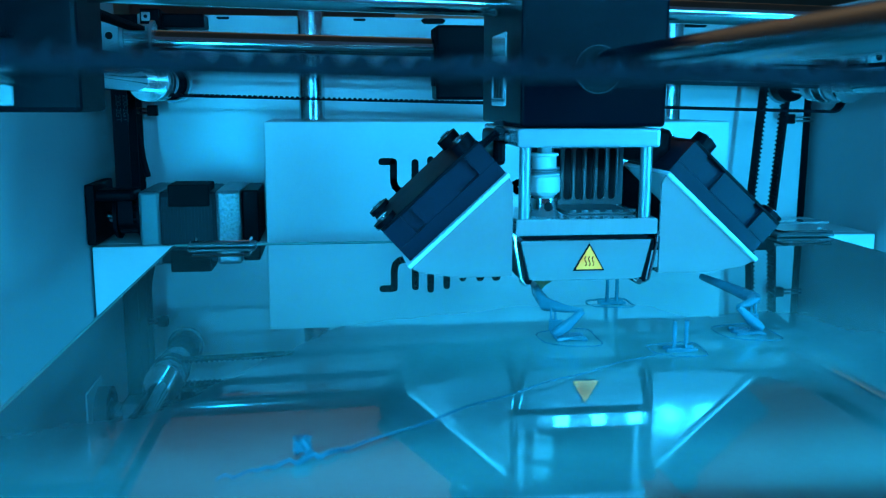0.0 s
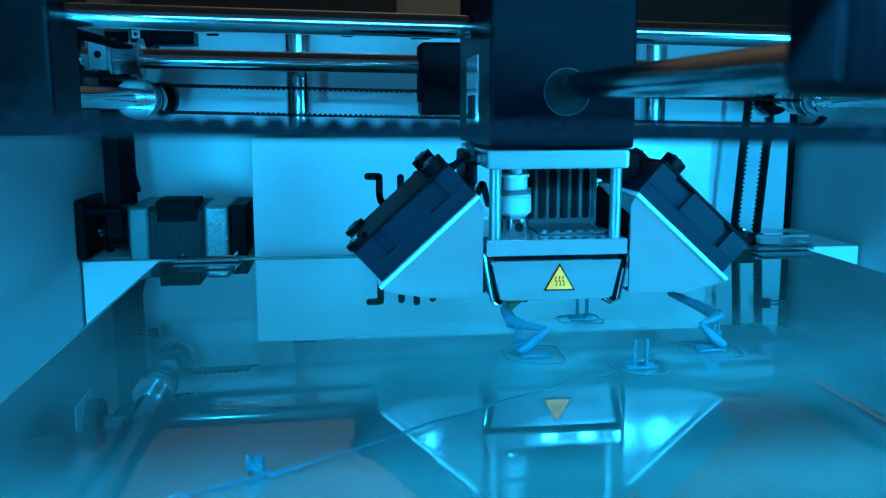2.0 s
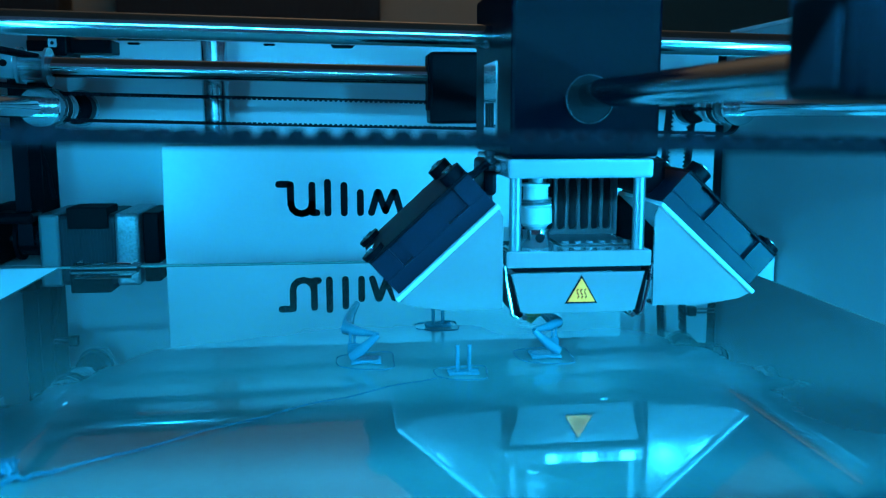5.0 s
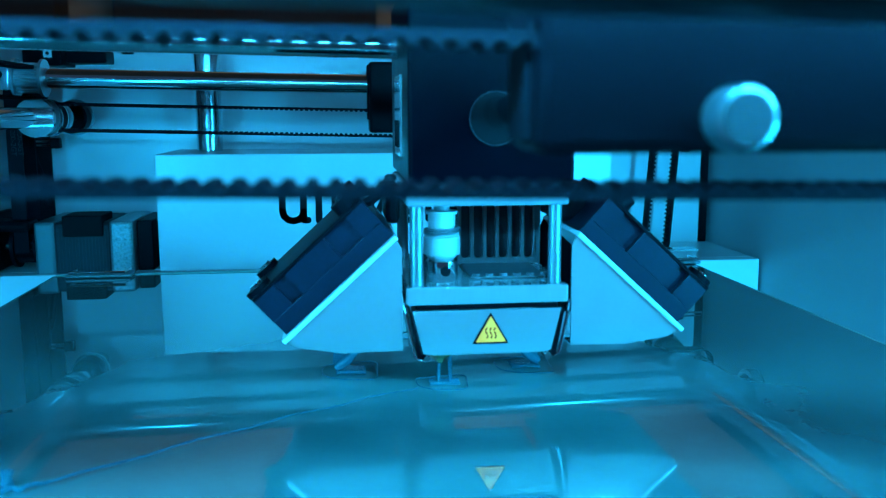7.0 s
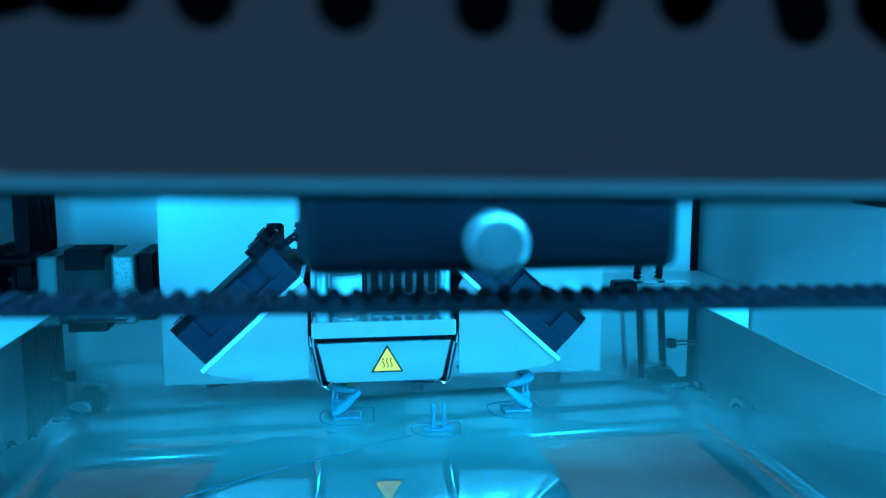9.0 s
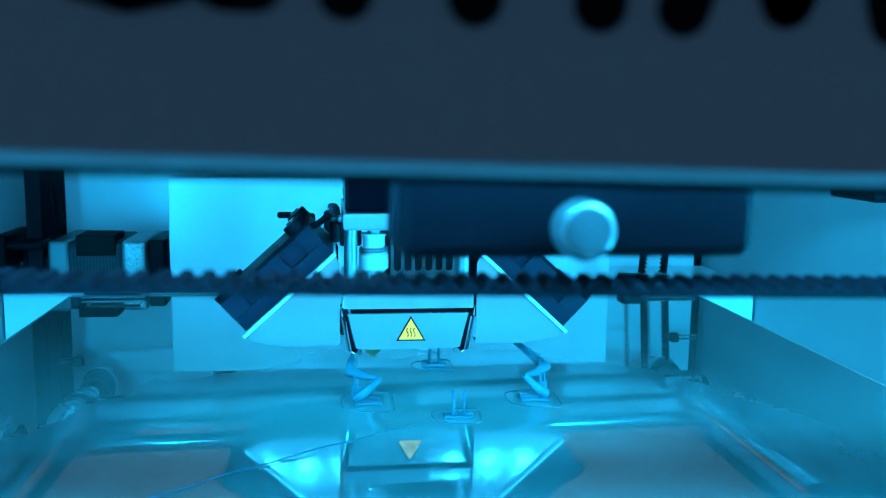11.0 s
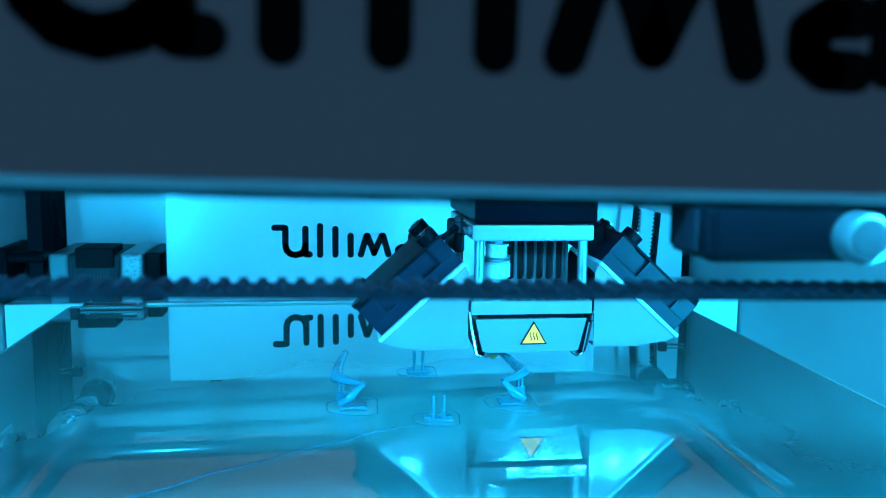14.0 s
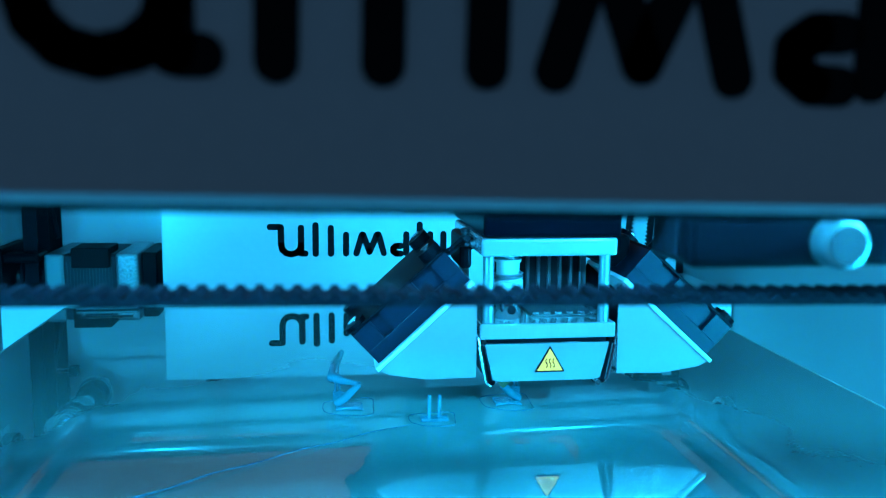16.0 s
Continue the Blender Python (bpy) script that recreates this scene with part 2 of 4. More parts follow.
ZB, ZT = -0.26, 0.093


def casing():
    bm = bmesh.new()
    block(bm, XL - 0.006, XL, YF, 0.058, ZB, ZT + 0.006, 0.0006)
    single("wall_left", bm, GREY, "matt grey side panel of the printer casing", kind="structure")
    bm = bmesh.new()
    block(bm, XR, XR + 0.006, YF, 0.058, ZB, ZT + 0.006, 0.0006)
    single("wall_right", bm, GREY, "matt grey side panel of the printer casing", kind="structure")
    # added pale strip: gives the bright line of the panel's top edge mirrored in the glass
    bm = bmesh.new()
    block(bm, XR + 0.0020, XR + 0.0040, YF, 0.0575, ZT + 0.0060, ZT + 0.0082, 0.0004)
    single("trim", bm, FOLD, "pale strip added for the glint along the side panel's top edge", kind="structure")
    bm = bmesh.new()
    block(bm, XL, XL + 0.0008, -0.0290, -0.0050, 0.0640, 0.0925, 0.0002)
    single("mounting_plate", bm, FOLD, "pale metal mounting plate on the side panel", "plate")
    # back panel with slots near its top edge
    bm = bmesh.new()
    block(bm, -0.1555, 0.172, YB, 0.058, ZB, ZT, 0.0005)
    wall = single("wall_back", bm, BACKWALL, "glossy white back panel of the printer casing", kind="structure")
    # flat black plates on the panel paint the shade inside the slots
    for x, w in ((-0.117, 0.006), (-0.054, 0.006), (-0.019, 0.012), (0.05, 0.010), (0.11, 0.016)):
        bm = bmesh.new()
        h = 0.0007 if w < 0.008 else 0.0016
        plate(bm, [(x - w / 2, 0.0917), (x - w / 2 + h, 0.0917 - h), (x + w / 2 - h, 0.0917 - h), (x + w / 2, 0.0917), (x + w / 2 - h, 0.0917 + h * 0.6), (x - w / 2 + h, 0.0917 + h * 0.6)], YB - 0.0012, YB + 0.001)
        part("slot", bm, INK, wall, "black plate painting the dark inside of a slot")
    for x0, x1 in ((XL, -0.1555), (0.172, XR)):
        bm = bmesh.new()
        block(bm, x0, x1, YB + 0.004, 0.058, ZB, ZT, 0.0)
        single("trim", bm, BLACK, "dark corner strip beside the back panel", kind="structure")
    bm = bmesh.new()
    block(bm, XL, XR, YF, 0.058, ZB - 0.006, ZB, 0.0)
    single("floor", bm, WHITE, "white bottom panel of the printer casing", kind="structure")
    # lower back step
    bm = bmesh.new()
    block(bm, XL + 0.001, XR - 0.001, 0.0, YB - 0.001, ZB + 0.0005, -0.0052, 0.0005)
    block(bm, XL + 0.001, XR - 0.001, -0.0085, -0.0005, ZB + 0.0005, -0.0052, 0.0005)
    single("wall_back_lower", bm, WHITE, "white lower back panel behind the build plate", kind="structure")


def logo(parent, x, y, z, s, depth):
    """Plain strokes where the lettering of the maker's mark stands; s is the stroke's pitch."""
    w = 0.21 * s

    def bar(u0, v0, u1, v1):
        bm = bmesh.new()
        a, b = Vector((x + u0 * s, y, z + v0 * s)), Vector((x + u1 * s, y, z + v1 * s))
        d = (b - a).normalized()
        side = Vector((-d.z, 0, d.x))
        out = []
        for c, k in ((b, 0), (a, math.pi)):
            for i in range(9):
                t = k - math.pi / 2 + math.pi * i / 8
                p = c + d * (w * math.cos(t)) + side * (w * math.sin(t))
                out.append((p.x, p.z))
        plate(bm, out, y - depth, y + 0.0002)
        part("stroke", bm, INK, parent, "black printed stroke")

    # a plain open bracket, upright bars, leaning bars and short curls
    bar(-2.95, 2.05, -2.35, 2.05)
    bar(-2.25, 2.02, -2.25, 0.85)
    bar(-0.90, 0.28, -0.68, 0.28)
    for k in range(6):
        p, q = [(-1.6 + 0.65 * math.cos(math.pi * (1 + j / 6)), 0.85 + 0.62 * math.sin(math.pi * (1 + j / 6))) for j in (k, k + 1)]
        bar(*p, *q)
    bar(-0.95, 1.98, -0.95, 0.30)
    for u, top in ((0.0, 2.15), (1.0, 1.95), (2.0, 1.50)):
        bar(u, top, u, 0.25)
    bar(2.68, 0.25, 3.05, 1.50)
    bar(3.12, 1.50, 3.55, 0.35)
    bar(3.55, 0.35, 4.05, 1.50)
    bar(4.5, 0.25, 4.15, 1.50)
    for k in range(5):
        p, q = [(5.5 + 0.40 * math.cos(math.radians(70 + 44 * j)), 0.46 + 0.28 * math.sin(math.radians(70 + 44 * j))) for j in (k, k + 1)]
        bar(*p, *q)
    for u, top in ((6.0, 1.50), (6.9, 2.15), (7.6, 1.50), (8.5, 1.50)):
        bar(u, top, u, 0.25)


def front_panel():
    bm = bmesh.new()
    block(bm, XL - 0.006, XR + 0.006, -0.356, -0.3530, 0.0698, 0.125, 0.0008)
    o = single("wall_front", bm, FRONT, "grey front crossbar of the casing with black printed strokes", kind="structure")
    logo(o, -0.0249, -0.356, 0.0780, 0.00725, 0.0003)
    # black strip added over the crossbar's underside to paint its shade
    bm = bmesh.new()
    block(bm, XL, XR, -0.3555, -0.3474, 0.0693, 0.0715, 0.0004)
    part("underside_shade", bm, BLACK, o, "black strip painting the shade under the crossbar")
    # the crossbar is tilted and lowered to fit the camera's view
    pivot = Matrix.Translation((-0.0234, -0.356, 0.0695))
    o.matrix_world = Matrix.Translation((0, 0, -0.0009)) @ pivot @ Matrix.Rotation(math.radians(1.1), 4, "Y") @ pivot.inverted()
    for x0, x1 in ((XL - 0.006, XL + 0.022), (XR - 0.022, XR + 0.006)):
        bm = bmesh.new()
        block(bm, x0, x1, -0.356, -0.350, ZB, 0.069, 0.0008)
        single("trim", bm, FRONT, "grey front edge of the casing beside the opening", kind="structure")
    # the strips of diodes behind the frame
    strip = thing("led_strip", "strip of small cyan lights behind the front crossbar", "light strip")
    bm = bmesh.new()
    block(bm, -0.15, 0.16, -0.3529, -0.3470, 0.0838, 0.0928)
    part("board", bm, STRIP, strip)
    # unseen lips, added to cut off the strip's light near the sliding block
    bm = bmesh.new()
    block(bm, -0.152, 0.162, -0.3529, -0.3428, 0.0828, 0.0836, 0.0002)
    block(bm, -0.152, 0.162, -0.3529, -0.3392, 0.0930, 0.0938, 0.0002)
    part("light_lips", bm, SHEET, strip, "unseen thin lips added to keep the strip's light off the sliding block")
    for i in range(18):
        bm = bmesh.new()
        block(bm, -0.1393 + i * 0.0167, -0.1338 + i * 0.0167, -0.3470, -0.3455, 0.0859, 0.0906, 0.0003)
        part("diode", bm, DIODE, strip)
    for x in (-0.160, 0.171):
        s = thing("led_strip", "upright strip of small cyan lights behind the front frame", "light strip")
        bm = bmesh.new()
        block(bm, x - 0.005, x + 0.005, -0.3495, -0.3470, -0.12, 0.060)
        part("board", bm, STRIP, s)
        for i in range(11):
            bm = bmesh.new()
            block(bm, x - 0.0025, x + 0.0025, -0.3470, -0.3455, -0.112 + i * 0.0167, -0.107 + i * 0.0167, 0.0003)
            part("diode", bm, DIODE_DIM, s)


casing()
front_panel()


# ---------------------------------------------------------------- build plate
def build_plate():
    t = thing("build_plate", "large hazy glass build plate on a dark heated bed", "build plate")
    bm = bmesh.new()
    block(bm, -0.1262, 0.1250, -0.285, -0.0505, ZG - 0.004, ZG, 0.0004)
    part("glass_sheet", bm, GLASS, t)
    # glossy beads added on the edges; the rear one stands proud to catch the diodes
    bm = bmesh.new()
    rod(bm, (-0.1258, -0.0503, ZG - 0.0001), (0.1246, -0.0503, ZG - 0.0001), 0.0006, 24)
    part("edge_bead", bm, EDGE, t, "glossy bead added along the glass edge for its glints")
    for x in (-0.1263, 0.1251):
        bm = bmesh.new()
        rod(bm, (x, -0.284, ZG - 0.0006), (x, -0.051, ZG - 0.0006), 0.0007, 24)
        part("edge_bead", bm, EDGE, t, "glossy bead added along the glass edge for its glints")
    bm = bmesh.new()
    block(bm, -0.1225, 0.1215, -0.280, -0.054, ZG - 0.008, ZG - 0.0042, 0.0004)
    part("heated_bed", bm, BEDMETAL, t, "dark aluminium heated bed")
    bm = bmesh.new()
    block(bm, -0.10, 0.10, -0.27, -0.02, -0.020, -0.014, 0.0006)
    part("carrier", bm, BLACK, t, "black carrier plate")
    for x in (-0.098, 0.098):
        for y in (-0.262, -0.068):
            bm = bmesh.new()
            rod(bm, (x, y, -0.0165), (x, y, ZG - 0.0078), 0.004, 16)
            part("levelling_screw", bm, STEEL, t)
    for x in (-0.1085, 0.1155):
        bm = bmesh.new()
        block(bm, x - 0.012, x + 0.012, -0.0575, -0.0490, ZG + 0.0002, ZG + 0.0014, 0.0004)
        block(bm, x - 0.012, x + 0.012, -0.0502, -0.0490, ZG - 0.010, ZG + 0.0010, 0.0003)
        c = part("clip", bm, DULL, t, "bent metal clip holding the glass")
        bm = bmesh.new()
        sweep(bm, [(x - 0.010, -0.049, ZG + 0.0022), (x - 0.010, -0.0585, ZG + 0.0024), (x + 0.010, -0.0585, ZG + 0.0024), (x + 0.010, -0.049, ZG + 0.0022)], 0.0006)
        part("spring_wire", bm, STEEL, c)
        if x > 0:
            bm = bmesh.new()
            block(bm, x - 0.0185, x - 0.0085, -0.0500, -0.0420, ZG + 0.0003, ZG + 0.0062, 0.0012)
            part("clamp_body", bm, BLACK, c, "black clamp body")
            bm = bmesh.new()
            block(bm, x - 0.0090, x + 0.0150, -0.0480, -0.0410, ZG + 0.0040, ZG + 0.0050, 0.0004)
            part("lever", bm, SHEET, c, "flat metal lever")


def back_cover():
    t = thing("lift_cover", "white box cover with black printed strokes behind the plate", "cover")
    bm = bmesh.new()
    block(bm, -0.0958, 0.105, -0.007, YB - 0.0005, -0.0050, 0.0455, 0.0006)
    o = part("shell", bm, WHITE, t)
    logo(o, -0.0268, -0.007, 0.0145, 0.0070, 0.0003)


def lift_rods():
    for x in (-0.0765, 0.0885):
        bm = bmesh.new()
        rod(bm, (x, 0.024, 0.0457), (x, 0.024, ZT - 0.0005), 0.0058, 40)
        single("guide_rod", bm, STEEL, "upright polished steel guide rod by the back panel", "rod", "guide rods")
    bm = bmesh.new()
    t = thing("bracket", "small black bracket with a pale tab near the panel's top", "bracket")
    bm = bmesh.new()
    block(bm, -0.1435, -0.1235, 0.036, YB - 0.0004, 0.0860, 0.0920, 0.0006)
    block(bm, -0.1500, -0.1415, 0.030, YB - 0.0004, 0.0845, 0.0935, 0.0006)
    b = part("body", bm, BLACK, t)
    bm = bmesh.new()
    block(bm, -0.1492, -0.1455, 0.0290, 0.0302, 0.0880, 0.0918, 0.0002)
    part("tab", bm, SHEET, b, "pale metal tab with a hole")
    # black disc paints the shade of the tab's hole
    bm = bmesh.new()
    rod(bm, (-0.1473, 0.0286, 0.0899), (-0.1473, 0.0292, 0.0899), 0.0008, 14)
    part("hole", bm, INK, t, "black disc painting the hole in the tab")


build_plate()
back_cover()
lift_rods()


# ---------------------------------------------------------------- shafts, belts and motors
def pulley(parent, at, axis, r, length, flange=0.0012, material=None):
    at, axis = Vector(at), Vector(axis)
    bm = bmesh.new()
    q = axis.to_track_quat("Z", "Y")
    rings = []
    for h in (0, length):
        rings.append([bm.verts.new(at + axis * h + q @ Vector((rr * math.cos(k * math.pi / 40), rr * math.sin(k * math.pi / 40), 0))) for k in range(80) for rr in [r if k % 4 < 2 else r * 0.86]])
    for k in range(80):
        bm.faces.new((rings[0][k], rings[0][(k + 1) % 80], rings[1][(k + 1) % 80], rings[1][k]))
    rod(bm, at - axis * flange, at, r * 1.25, 32)
    rod(bm, at + axis * length, at + axis * (length + flange), r * 1.25, 32)
    return part("pulley", bm, material or ALU, parent, "toothed pulley with flanges")


def bearing(parent, at, axis, r):
    at, axis = Vector(at), Vector(axis)
    bm = bmesh.new()
    tube(bm, at, at + axis * 0.005, r, r * 0.8)
    b = part("bearing", bm, STEEL, parent, "steel bearing ring")
    bm = bmesh.new()
    tube(bm, at + axis * 0.0004, at + axis * 0.0046, r * 0.8, r * 0.55)
    part("shield", bm, BLACK, b)
    return b


ZX, ZY = 0.0748, 0.0612
YRS, YFS = -0.012, -0.321
XLS, XRS = -0.137, 0.148


def view_tilt(x, y, z, degrees):
    """A tilt for what runs across the casing, to fit the camera's view."""
    at = Matrix.Translation((x, y, z))
    return at @ Matrix.Rotation(math.radians(degrees), 4, "Y") @ at.inverted()


def shaft_x(y, ZX):
    t = thing("drive_shaft", "long polished steel drive shaft running across the casing", "shaft", "drive shafts")
    bm = bmesh.new()
    rod(bm, (XL + 0.0005, y, ZX), (XR - 0.0005, y, ZX), 0.004, 32)
    part("bar", bm, STEEL, t)
    pulley(t, (-0.1470, y, ZX), (1, 0, 0), 0.0062, 0.0095)
    pulley(t, (0.1500, y, ZX), (1, 0, 0), 0.0062, 0.0095)
    for x0, x1 in ((-0.1560, -0.1486), (0.1620, 0.1690)):
        bm = bmesh.new()
        block(bm, x0, x1, y - 0.006, y + 0.006, ZX - 0.0050, ZX + 0.0062, 0.0006)
        c = part("end_block", bm, ALU, t, "small aluminium block with a set screw")
        bm = bmesh.new()
        rod(bm, ((x0 + x1) / 2, y - 0.0064, ZX + 0.001), ((x0 + x1) / 2, y - 0.0058, ZX + 0.001), 0.0014, 14)
        part("set_screw", bm, INK, c)
    bearing(t, (XL + 0.001, y, ZX), (1, 0, 0), 0.011)
    bearing(t, (XR - 0.006, y, ZX), (1, 0, 0), 0.011)
    t.matrix_world = view_tilt(-0.05, y, ZX, 1.0)


def shaft_y(x):
    t = thing("drive_shaft", "polished steel drive shaft running front to back", "shaft", "drive shafts")
    bm = bmesh.new()
    rod(bm, (x, -0.3445, ZY), (x, 0.046, ZY), 0.004, 32)
    part("bar", bm, STEEL, t)
    for y, s in ((YRS, 1), (YFS, -1)):
        hub = pulley(t, (x, y - s * 0.0125, ZY), (0, s, 0), 0.0053, 0.0082)
        for a, b, r in ((-0.0150, -0.0132, 0.0077), (-0.0040, -0.0031, 0.0077), (0.0031, 0.0042, 0.0077)):
            bm = bmesh.new()
            tube(bm, (x, y + s * a, ZY), (x, y + s * b, ZY), r, 0.0041, 40)
            part("flange", bm, STEEL, hub, "thin steel flange")
        c0, s0 = (0.0100, 0.0330) if s > 0 else (0.0060, 0.0120)
        bm = bmesh.new()
        lathe(bm, (x, y + s * c0, ZY), (0, s, 0), [(0, 0.0060), (0.0008, 0.0068), (0.0044, 0.0068), (0.0052, 0.0060)], 36)
        part("collar", bm, ALU, t, "aluminium collar")
        bm = bmesh.new()
        lathe(bm, (x, y + s * s0, ZY), (0, s, 0), [(0, 0.0062), (0.0006, 0.0072), (0.0080, 0.0072), (0.0084, 0.0066)], 36)
        sp = part("spacer", bm, BLACK, t, "black spacer ring")
        bm = bmesh.new()
        tube(bm, (x, y + s * (s0 + 0.0082), ZY), (x, y + s * (s0 + 0.0092), ZY), 0.0082, 0.0060, 36)
        part("rim", bm, POSTS, sp, "thin grey rim")


def belt(name, x0, x1, y, z, label, r, pivot, degrees):
    """A closed belt along x round two pulleys, its teeth inside."""
    t = thing(name, label, "belt", "drive belts")
    for s in (1, -1):
        bm = bmesh.new()
        block(bm, x0, x1, y - 0.003, y + 0.003, z + s * r - 0.0004, z + s * r + 0.0004)
        o = part("run", bm, RUBBER, t)
        bm = bmesh.new()
        k = int((x1 - x0) / 0.0021)
        for i in range(k):
            x = x0 + 0.001 + i * 0.0021
            zz = z + s * (r - 0.0004)
            vs = [bm.verts.new((x + dx, y + dy, zz - s * dz)) for dy in (-0.003, 0.003) for dx, dz in ((-0.0007, 0), (-0.0004, 0.0006), (0.0004, 0.0006), (0.0007, 0))]
            for f in ((0, 1, 2, 3), (7, 6, 5, 4), (0, 4, 5, 1), (1, 5, 6, 2), (2, 6, 7, 3)):
                bm.faces.new([vs[q] for q in f])
        tagged(part("teeth", bm, RUBBER, o), kind="stuff")
    for x, s in ((x0, -1), (x1, 1)):
        bm = bmesh.new()
        n = 10
        for i in range(n):
            a, b = [math.pi / 2 + math.pi * j / n for j in (i, i + 1)]
            vs = [bm.verts.new((x - s * rr * math.cos(c), yy, z + rr * math.sin(c))) for yy in (y - 0.003, y + 0.003) for c in (a, b) for rr in (r - 0.0004, r + 0.0004)]
            for f in ((0, 2, 3, 1), (4, 5, 7, 6), (1, 3, 7, 5), (0, 4, 6, 2)):
                bm.faces.new([vs[q] for q in f])
        part("bend", bm, RUBBER, t)
    t.matrix_world = view_tilt(pivot, y, z, degrees)


def belt_side(x, z):
    """A belt along the side of the casing, front to back."""
    t = thing("drive_belt", "black toothed drive belt along the side of the casing", "belt", "drive belts")
    r = 0.0066
    for s in (1, -1):
        bm = bmesh.new()
        block(bm, x - 0.003, x + 0.003, YFS, YRS, z + s * r - 0.0004, z + s * r + 0.0004)
        o = part("run", bm, RUBBER, t)
        bm = bmesh.new()
        for i in range(int((YRS - YFS) / 0.0021)):
            y = YFS + 0.001 + i * 0.0021
            zz = sorted((z + s * (r - 0.0004), z + s * (r - 0.0012)))
            block(bm, x - 0.003, x + 0.003, y - 0.0005, y + 0.0005, *zz)
        tagged(part("teeth", bm, RUBBER, o), kind="stuff")


def belt_upright(x, y, z0, z1, gap, label):
    t = thing("motor_belt", label, "belt", "motor belts")
    # the belt is tilted to fit the camera's view
    lean = Matrix.Translation((x, y, z1)) @ Matrix.Rotation(math.radians(3.7), 4, "Y") @ Matrix.Translation((-x, -y, -z1))
    for s in (1, -1):
        bm = bmesh.new()
        xx = x + s * gap
        block(bm, xx - 0.0006, xx + 0.0006, y - 0.003, y + 0.003, z0, z1)
        bmesh.ops.transform(bm, matrix=lean, verts=bm.verts)
        o = part("run", bm, RUBBER, t)
        bm = bmesh.new()
        for i in range(int((z1 - z0) / 0.0021)):
            z = z0 + 0.001 + i * 0.0021
            block(bm, xx - s * 0.0014, xx - s * 0.0006, y - 0.003, y + 0.003, z - 0.0005, z + 0.0005)
        bmesh.ops.transform(bm, matrix=lean, verts=bm.verts)
        tagged(part("teeth", bm, RUBBER, o), kind="stuff")


def motor(x0, x1):
    """A square stepper motor lying on its side, its shaft towards the wall."""
    t = thing("stepper_motor", "square stepper motor with cast end caps and black core", "motor")
    y0, y1, z1 = -0.006, 0.036, 0.0172
    z0 = z1 - 0.042
    bm = bmesh.new()
    block(bm, x0 + 0.0070, x1 - 0.0090, y0 + 0.0006, y1 - 0.002, z0 + 0.002, z1 - 0.0005, 0.002)
    core = part("core", bm, CORE, t, "dark laminated steel core")
    bm = bmesh.new()
    for i in range(16):
        x = x0 + 0.0098 + i * 0.00138
        block(bm, x - 0.0002, x + 0.0002, y0 + 0.0003, y0 + 0.0010, z0 + 0.004, z1 - 0.004)
    tagged(part("lamination", bm, CORE, core), kind="stuff")
    for a, b, m in ((x0, x0 + 0.0088, DULL), (x1 - 0.0095, x1 + 0.0006, CAST)):
        bm = bmesh.new()
        block(bm, a, b, y0, y1, z0, z1, 0.0014)
        cap = part("end_cap", bm, m, t, "rough cast aluminium end cap")
        bm = bmesh.new()
        rod(bm, ((a + b) / 2, y0 - 0.0004, z0 + 0.006), ((a + b) / 2, y0 + 0.001, z0 + 0.006), 0.0017, 16)
        part("screw", bm, STEEL, cap)
    bm = bmesh.new()
    block(bm, x0 + 0.0122, x1 - 0.0118, y0 - 0.0012, y0 + 0.018, z1 - 0.0064, z1 + 0.0026, 0.0005)
    part("connector", bm, INK, t, "black plastic connector")
    yc, zc = 0.004, 0.006
    bm = bmesh.new()
    rod(bm, (x0, yc, zc), (x0 - 0.014, yc, zc), 0.0025, 20)
    part("shaft", bm, STEEL, t)
    pulley(t, (x0 - 0.0090, yc, zc), (1, 0, 0), 0.0075, 0.008, 0.0015, BLACK)
    bm = bmesh.new()
    block(bm, XL + 0.0003, XL + 0.004, -0.012, 0.02, -0.0040, z1 + 0.0035, 0.0006)
    block(bm, XL + 0.003, x0 - 0.0003, -0.011, 0.004, z1 - 0.0035, z1 + 0.001, 0.0016)
    part("bracket", bm, BLACK, t, "black mounting bracket")
    # black block stands in for the end cap's side, which lies in shade
    bm = bmesh.new()
    block(bm, x1 + 0.0008, x1 + 0.0076, y0 + 0.006, y1 - 0.001, z0, z1 - 0.0005, 0.0006)
    part("cap_side_shade", bm, BLACK, t, "black block painting the shaded side of the end cap")


shaft_x(YRS, 0.0757)
shaft_y(XLS)
shaft_y(XRS)
belt("drive_belt", XLS, XRS, YRS, ZY, "black toothed drive belt across the back of the casing", 0.0056, -0.12, 1.3)
belt("drive_belt", XLS, XRS, YFS, ZY + 0.0013, "black toothed drive belt across the front of the casing", 0.0067, -0.02, 0.9)
belt_side(-0.1422, 0.0752)
belt_side(0.1548, 0.0752)
belt_upright(0.1445, 0.030, -0.0075, 0.062, 0.0060, "black toothed belt running down to the hidden motor")
motor(-0.1475, -0.1070)


def lettering(text, m, size, material, parent):
    """Printed characters as a thin flat mesh in the plane of m."""
    cu = bpy.data.curves.new("marking", "FONT")
    cu.body, cu.size, cu.extrude, cu.align_x = text, size, 0.00003, "CENTER"
    ob = bpy.data.objects.new("marking", cu)
    me = bpy.data.meshes.new_from_object(ob)
    bpy.data.objects.remove(ob)
    me.transform(m)
    me.materials.append(material)
    o = new("marking", me)
    o.parent = parent
    return tagged(o, label="pale printed belt marking")


